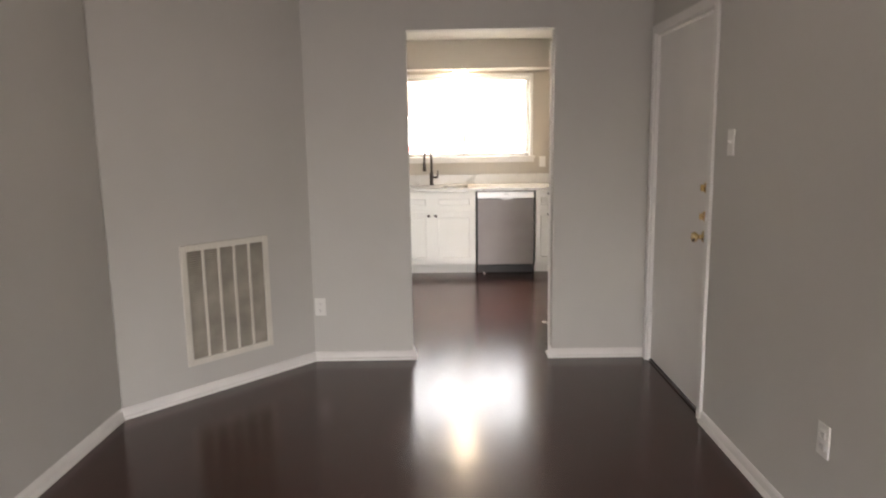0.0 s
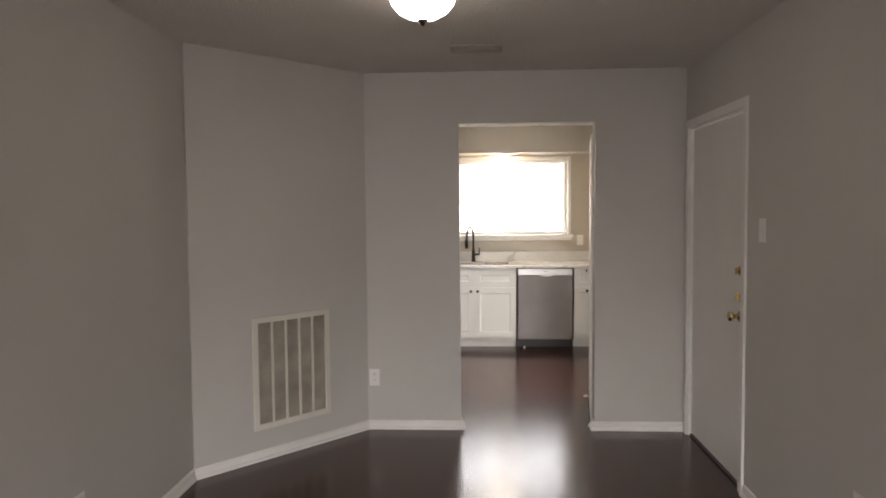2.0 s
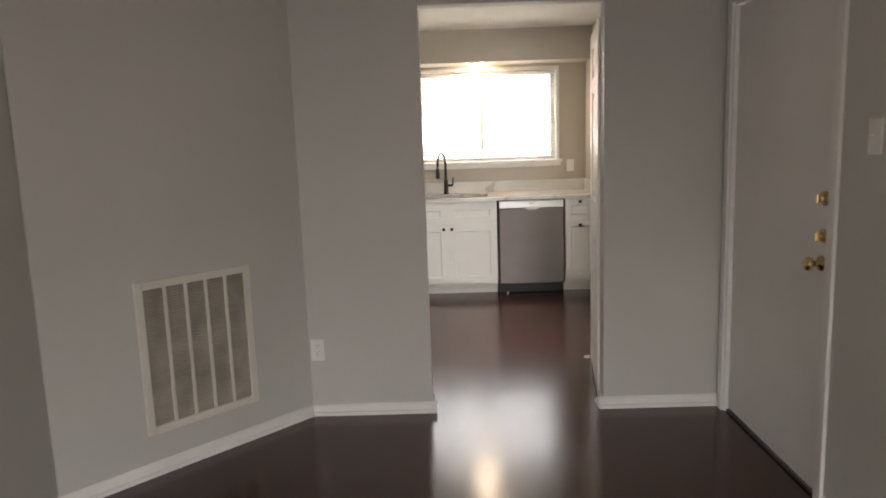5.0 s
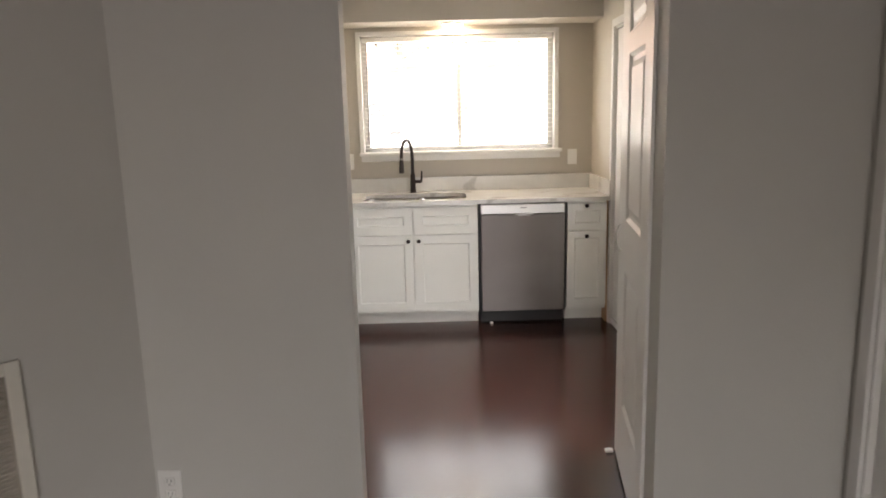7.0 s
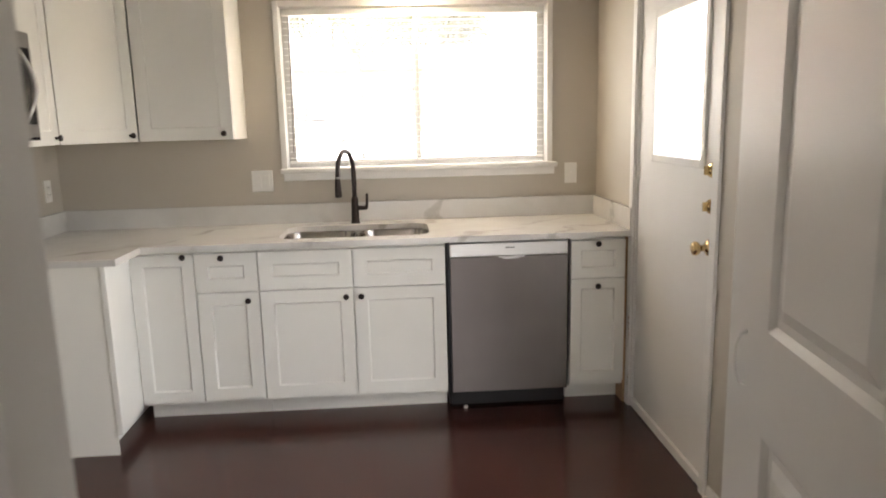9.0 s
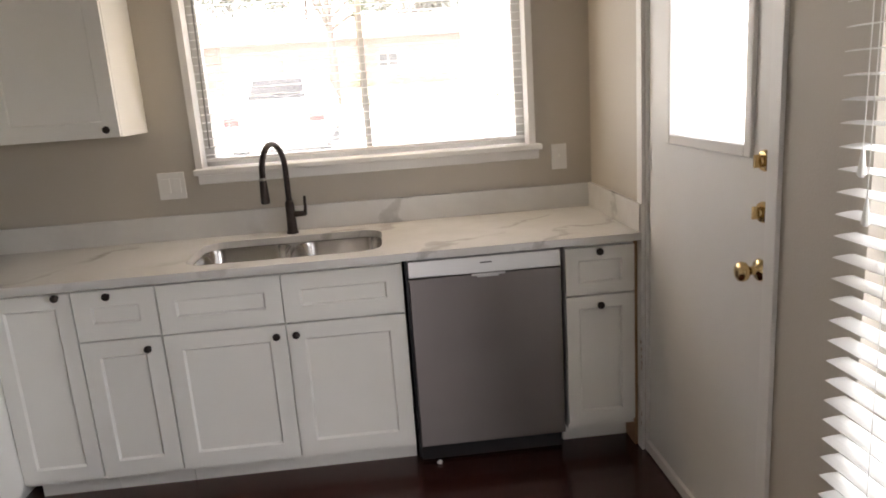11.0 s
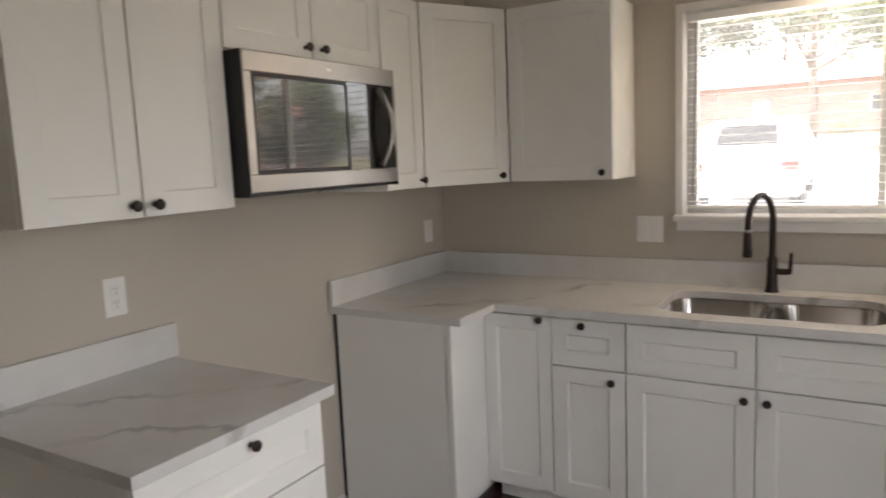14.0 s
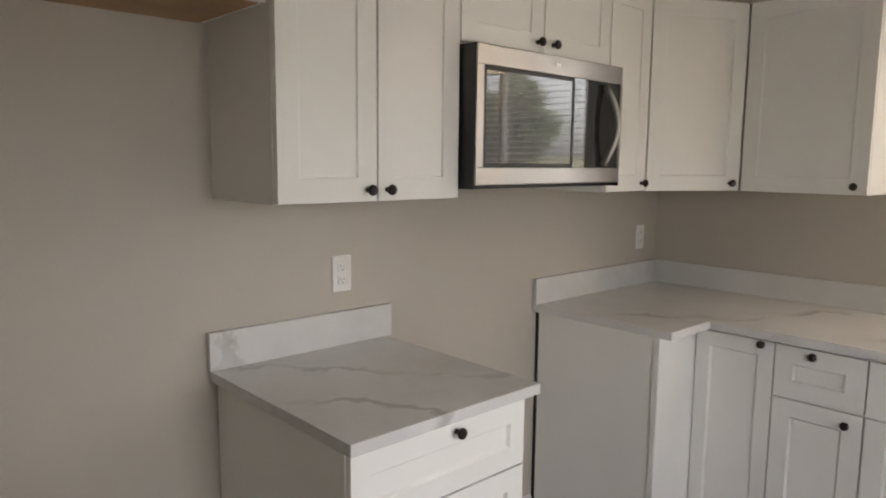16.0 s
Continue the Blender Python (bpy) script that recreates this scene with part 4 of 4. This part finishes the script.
# ---- ceiling things ----
cv = thing("ceiling_vent", pose(-0.085, 4.44, H), "cream metal ceiling air register", "vent")
# Register in the darker louvre metal, below the ceiling's tone.
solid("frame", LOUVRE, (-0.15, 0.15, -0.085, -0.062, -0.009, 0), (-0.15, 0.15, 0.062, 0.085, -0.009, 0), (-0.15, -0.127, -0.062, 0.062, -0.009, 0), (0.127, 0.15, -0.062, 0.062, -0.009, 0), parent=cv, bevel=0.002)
solid("throat", BLACK, (-0.127, 0.127, -0.062, 0.062, -0.002, -0.0005), parent=cv)
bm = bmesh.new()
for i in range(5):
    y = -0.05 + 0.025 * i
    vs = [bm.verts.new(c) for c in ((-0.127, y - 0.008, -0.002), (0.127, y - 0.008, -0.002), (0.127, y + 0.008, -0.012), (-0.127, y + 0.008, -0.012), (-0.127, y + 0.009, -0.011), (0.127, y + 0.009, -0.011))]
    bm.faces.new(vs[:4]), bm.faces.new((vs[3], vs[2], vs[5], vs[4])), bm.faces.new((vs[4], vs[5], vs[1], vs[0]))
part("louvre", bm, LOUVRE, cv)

def dome_lamp(m, glow, label):
    e = thing("ceiling_lamp", m, label, "lamp")
    bm = bmesh.new()
    lathe(bm, [(0.10, -0.001), (0.155, -0.004), (0.165, -0.02), (0.16, -0.045), (0.145, -0.055), (0.13, -0.05)], n=40)
    part("rim", bm, BRONZE, e, smooth=True, label="dark bronze rim")
    bm = bmesh.new()
    lathe(bm, [(0.14, -0.052), (0.137, -0.07), (0.125, -0.1), (0.098, -0.13), (0.06, -0.15), (0.02, -0.16)], n=40)
    part("dome", bm, glow, e, smooth=True, label="glowing frosted glass dome")
    bm = bmesh.new()
    lathe(bm, [(0.02, -0.158), (0.022, -0.163), (0.012, -0.17), (0.009, -0.178), (0.003, -0.184)], n=16)
    part("finial", bm, BRONZE, e, smooth=True)


dome_lamp(pose(-0.30, 3.25, H), DOME, "lit frosted dome ceiling lamp with a bronze rim")
sl = thing("sink_light", pose(0.2, 8.385, 2.155), "small round lit lamp under the soffit", "lamp")
bm = bmesh.new()
lathe(bm, [(0.085, -0.001), (0.085, -0.008), (0.075, -0.012)], n=32)
part("trim_ring", bm, TRIM, sl, smooth=True)
bm = bmesh.new()
lathe(bm, [(0.072, -0.0125), (0.06, -0.02), (0.03, -0.026), (0.005, -0.028)], n=32)
part("lens", bm, SINKGLOW, sl, smooth=True)

bm = bmesh.new()
bmesh.ops.create_icosphere(bm, subdivisions=2, radius=0.012)
for v in bm.verts:
    v.co += 0.005 * noise.noise_vector(v.co * 90)
    v.co.z = v.co.z * 0.6
tagged(part("paper_scrap", bm, PLATE, m=pose(0.42, 7.93, 0.008)), label="tiny crumpled white paper scrap on the floor", category="litter")

# ---- outdoors ----
G = -0.25
RISE = [(-300.0, G), (10.4, G), (24.0, 0.6), (46.0, 1.9), (300.0, 1.9)]  # the ground climbs behind the house


def ground_z(y):
    for (a, za), (b, zb) in zip(RISE, RISE[1:]):
        if y <= b:
            return za + (zb - za) * (y - a) / (b - a)
    return RISE[-1][1]


def sheet(name, mat, x0, x1, ys, lift, label):
    bm = bmesh.new()
    rows = [[bm.verts.new((x, y, ground_z(y) + lift)) for x in (x0, x1)] for y in ys]
    for a, b in zip(rows, rows[1:]):
        bm.faces.new((a[0], a[1], b[1], b[0]))
    return part(name, bm, mat, kind="structure", label=label)


sheet("ground", LAWN, -300, 300, [p[0] for p in RISE], 0.0, "dry green lawn rising behind the house")
sheet("driveway", CONCRETE, -14, 14, [10.4, 17, 24, 31], 0.03, "pale concrete parking court")
# Pale ground added here to brighten what shows beyond the back door glass.
structure("side_drive", CONCRETE, (1.6, 8.5, -2.0, 10.4, -0.25, -0.22), label="pale concrete ground added to brighten the back door side")
# Unseen dark ground, added to weaken light bounced up onto the living room walls.
structure("road", DARKGROUND, (-40, 40, -34.0, LY0 - 0.3, -0.25, -0.21), label="unseen dark ground added to cut bounced light before the house")


def tree(m, height, spread, seed, label, leaf=1.0, leaves=200):
    rnd = random.Random(seed)
    e = thing("tree", m, label, "tree", "trees round the house")
    bm = bmesh.new()
    tube(bm, [(0, 0, 0), (0.06, 0.03, height * 0.2), (0.0, 0.1, height * 0.45), (0.1, 0.0, height * 0.8)], [0.22, 0.17, 0.12, 0.04], 10)
    tips = []
    for k in range(11):
        a, z = k * 2.4 + rnd.random(), height * rnd.uniform(0.28, 0.6)
        r = spread * rnd.uniform(0.55, 1.0)
        end = (r * math.cos(a), r * math.sin(a), z + height * rnd.uniform(0.12, 0.35))
        mid_ = (end[0] * 0.5, end[1] * 0.5, z + (end[2] - z) * 0.65)
        tube(bm, [(0, 0.05, z), mid_, end], [0.075, 0.045, 0.012], 7)
        tips += [end, mid_, ((end[0] + mid_[0]) / 2, (end[1] + mid_[1]) / 2, (end[2] + mid_[2]) / 2 + 0.3)]
    tips.append((0.1, 0, height * 0.85))
    part("trunk", bm, BARK, e, smooth=True)
    bm = bmesh.new()
    for tx, ty, tz in tips:
        size = rnd.uniform(0.55, 1.0) * spread * 0.36
        for _ in range(leaves):
            p = Vector((rnd.gauss(0, 0.5), rnd.gauss(0, 0.5), rnd.gauss(0, 0.4))) * size + Vector((tx, ty, tz))
            q = Euler((rnd.uniform(-1, 1), rnd.uniform(-1, 1), rnd.uniform(0, 6.3))).to_matrix()
            s = rnd.uniform(0.06, 0.13) * leaf
            bm.faces.new([bm.verts.new(p + q @ Vector(c)) for c in ((-s, 0, 0), (0, -s * 0.5, s * 0.15), (s * 1.2, 0, 0), (0, s * 0.5, s * 0.15))])
    part("leaves", bm, LEAF, e, kind="stuff")
    return e


tree(pose(-13, 58, ground_z(58)), 14, 6.2, 3, "broad leafy green tree behind the neighbouring house", 2.2, 230)
tree(pose(-4.5, 60, ground_z(60)), 15, 6.0, 8, "tall leafy green tree behind the neighbouring house", 2.2, 230)
tree(pose(2.6, 59, ground_z(59)), 12, 4.6, 12, "leafy green tree beyond the lawn", 2.2, 230)
tree(pose(-1.4, 34, ground_z(34)), 8.5, 3.0, 5, "slim leafy tree standing before the neighbouring house", 1.3, 90)
tree(pose(8.9, 18.5, ground_z(18.5)), 3.6, 1.25, 31, "small leafy green tree beside the driveway", 1.0, 120)
tree(pose(16.2, 21.6, ground_z(21.6)), 7.4, 3.0, 37, "broad leafy green tree beside the driveway", 1.5, 260)
tree(pose(17.5, 1.5, G), 7.5, 3.0, 41, "broad leafy tree beside the house")


def bush(m, r, seed):
    rnd = random.Random(seed)
    bm = bmesh.new()
    for _ in range(900):
        v = Vector((rnd.gauss(0, 1), rnd.gauss(0, 1), abs(rnd.gauss(0, 1)))).normalized() * r * rnd.uniform(0.5, 1.0) * (1 + 0.25 * math.sin(5 * rnd.random()))
        q = Euler((rnd.uniform(-1, 1), rnd.uniform(-1, 1), rnd.uniform(0, 6.3))).to_matrix()
        s = rnd.uniform(0.03, 0.07)
        bm.faces.new([bm.verts.new(v + q @ Vector(c)) for c in ((-s, 0, 0), (0, -s * 0.6, 0.01), (s, 0, 0), (0, s * 0.6, 0.01))])
    tagged(part("bush", bm, LEAF, m=m), label="rounded green shrub by the neighbouring house", category="bush", group="shrubs by the house")


for i, (x, y, r) in enumerate(((5.0, 40.0, 1.3), (1.6, 45.5, 0.8), (3.4, 46.0, 0.9), (-0.6, 46.2, 0.7))):
    bush(pose(x, y, ground_z(y)), r, 50 + i)


def brick_house(m, w, deep, eave, ridge, openings, label):
    """A low brick house, its long front at local y 0 facing -y."""
    e = thing("house", m, label, "house", "neighbouring houses")
    t = 0.2
    xs = [-w / 2] + [v for o in openings for v in (o[0], o[1])] + [w / 2]
    boxes = [(a, b, 0, t, 0, eave) for a, b in zip(xs[::2], xs[1::2])]
    for a, b, z0, z1 in openings:
        boxes += [(a, b, 0, t, 0, z0), (a, b, 0, t, z1, eave)] if z0 > 0.02 else [(a, b, 0, t, z1, eave)]
    boxes += [(-w / 2, -w / 2 + t, t, deep, 0, eave), (w / 2 - t, w / 2, t, deep, 0, eave), (-w / 2 + t, w / 2 - t, deep - t, deep, 0, eave)]
    solid("wall", BRICK, *boxes, parent=e)
    for a, b, z0, z1 in openings:
        if z0 > 0.02:
            solid("window", BLACKGLASS, (a + 0.05, b - 0.05, 0.1, 0.13, z0 + 0.05, z1 - 0.05), parent=e, label="dark window panes")
            solid("frame", TRIM, (a, a + 0.06, 0.05, 0.14, z0, z1), (b - 0.06, b, 0.05, 0.14, z0, z1), (a + 0.06, b - 0.06, 0.05, 0.14, z0, z0 + 0.06), (a + 0.06, b - 0.06, 0.05, 0.14, z1 - 0.06, z1), ((a + b) / 2 - 0.03, (a + b) / 2 + 0.03, 0.05, 0.14, z0 + 0.06, z1 - 0.06), parent=e)
        else:
            solid("door", DOOR, (a + 0.03, b - 0.03, 0.08, 0.13, 0, z1 - 0.03), parent=e)
    bm = bmesh.new()
    o = 0.55
    prof = [(-o, eave - 0.12), (deep / 2, ridge), (deep + o, eave - 0.12), (deep + o, eave), (deep / 2, ridge + 0.15), (-o, eave + 0.02)]
    A = [bm.verts.new((-w / 2 - o, y, z)) for y, z in prof]
    B = [bm.verts.new((w / 2 + o, y, z)) for y, z in prof]
    for i in range(6):
        j = (i + 1) % 6
        bm.faces.new((A[i], A[j], B[j], B[i]))
    bm.faces.new(A), bm.faces.new(B)
    part("roof", bm, SHINGLE, e)
    solid("fascia", TRIM, (-w / 2 - o, w / 2 + o, -o - 0.03, -o, eave - 0.16, eave + 0.02), parent=e)
    return e


brick_house(pose(-5.5, 48, ground_z(48)), 22, 8, 3.0, 4.3, [(-6.6, -5.4, 1.1, 2.0), (0.4, 1.3, 0.0, 2.05), (6.0, 7.2, 1.1, 2.0)], "low brick house with a red-brown shingle roof")
brick_house(pose(20.5, 25.0, ground_z(22.0), 0, 0, -45), 10, 7, 2.6, 4.0, [(-3.6, -2.4, 0.95, 2.1), (-0.6, 0.3, 0.0, 2.05), (2.2, 3.4, 0.95, 2.1)], "low brick house beside the yard")

# parked car seen from behind
car = thing("car", pose(-1.5, 17.6, ground_z(19.2) + 0.03, 3.5, 0, 0), "white parked car with a dark rear window", "car")
bm = bmesh.new()
outline = [(0.0, 0.35), (0.0, 0.98), (0.12, 1.06), (0.55, 1.12), (1.05, 1.5), (2.4, 1.54), (3.15, 1.1), (4.2, 0.98), (4.45, 0.7), (4.45, 0.35)]
A = [bm.verts.new((-0.88 + 0.12 * (z > 1.3), y, z)) for y, z in outline]
B = [bm.verts.new((0.88 - 0.12 * (z > 1.3), y, z)) for y, z in outline]
for i in range(len(outline)):
    j = (i + 1) % len(outline)
    bm.faces.new((A[i], A[j], B[j], B[i]))
bm.faces.new(A), bm.faces.new(B)
bmesh.ops.bevel(bm, geom=list(bm.edges), offset=0.05, segments=2, affect="EDGES")
part("body", bm, CARPAINT, car)
bm = bmesh.new()
vs = [bm.verts.new(c) for c in ((-0.5, 0.60, 1.17), (0.5, 0.60, 1.17), (0.44, 1.0, 1.475), (-0.44, 1.0, 1.475), (-0.5, 0.58, 1.185), (0.5, 0.58, 1.185), (0.44, 0.98, 1.49), (-0.44, 0.98, 1.49))]
for q in ((0, 1, 2, 3), (4, 7, 6, 5), (0, 4, 5, 1), (1, 5, 6, 2), (2, 6, 7, 3), (3, 7, 4, 0)):
    bm.faces.new([vs[i] for i in q])
part("rear_window", bm, TINT, car, label="dark rear window")
for x in (-0.72, 0.72):
    solid("tail_lamp", REDLENS, (x - 0.13, x + 0.13, -0.015, 0.05, 0.78, 0.92), parent=car, bevel=0.01, label="red tail lamp")
solid("bumper", CARPAINT, (-0.86, 0.86, -0.08, 0.05, 0.36, 0.58), parent=car, bevel=0.03)
for x in (-0.78, 0.78):
    for y in (0.85, 3.5):
        bm = bmesh.new()
        lathe(bm, [(0.2, -0.1), (0.31, -0.1), (0.33, -0.07), (0.33, 0.07), (0.31, 0.1), (0.2, 0.1)], n=24)
        wheel = part("wheel", bm, RUBBER, car, pose(x, y, 0.33, 0, 90, 0))
        bm = bmesh.new()
        lathe(bm, [(0.2, -0.095), (0.2, 0.095)], n=16)
        part("rim", bm, PALE, wheel)

# fence boards beyond the back door
fence = thing("fence", pose(6.2, 9.2, G), "tan weathered board fence on the lawn", "fence")
bm = bmesh.new()
box(bm, -0.068, 0.068, -0.01, 0.01, 0.02, 1.8, bevel=0.004, seg=1)
first = part("board", bm, STUCCO, fence)
for i in range(1, 34):
    o = new("board", first.data)
    o.parent = fence
    o.matrix_basis = pose(0.143 * i, 0, 0)
solid("rail", STUCCO, (-0.1, 4.9, 0.012, 0.05, 0.35, 0.44), (-0.1, 4.9, 0.012, 0.05, 1.4, 1.49), parent=fence)
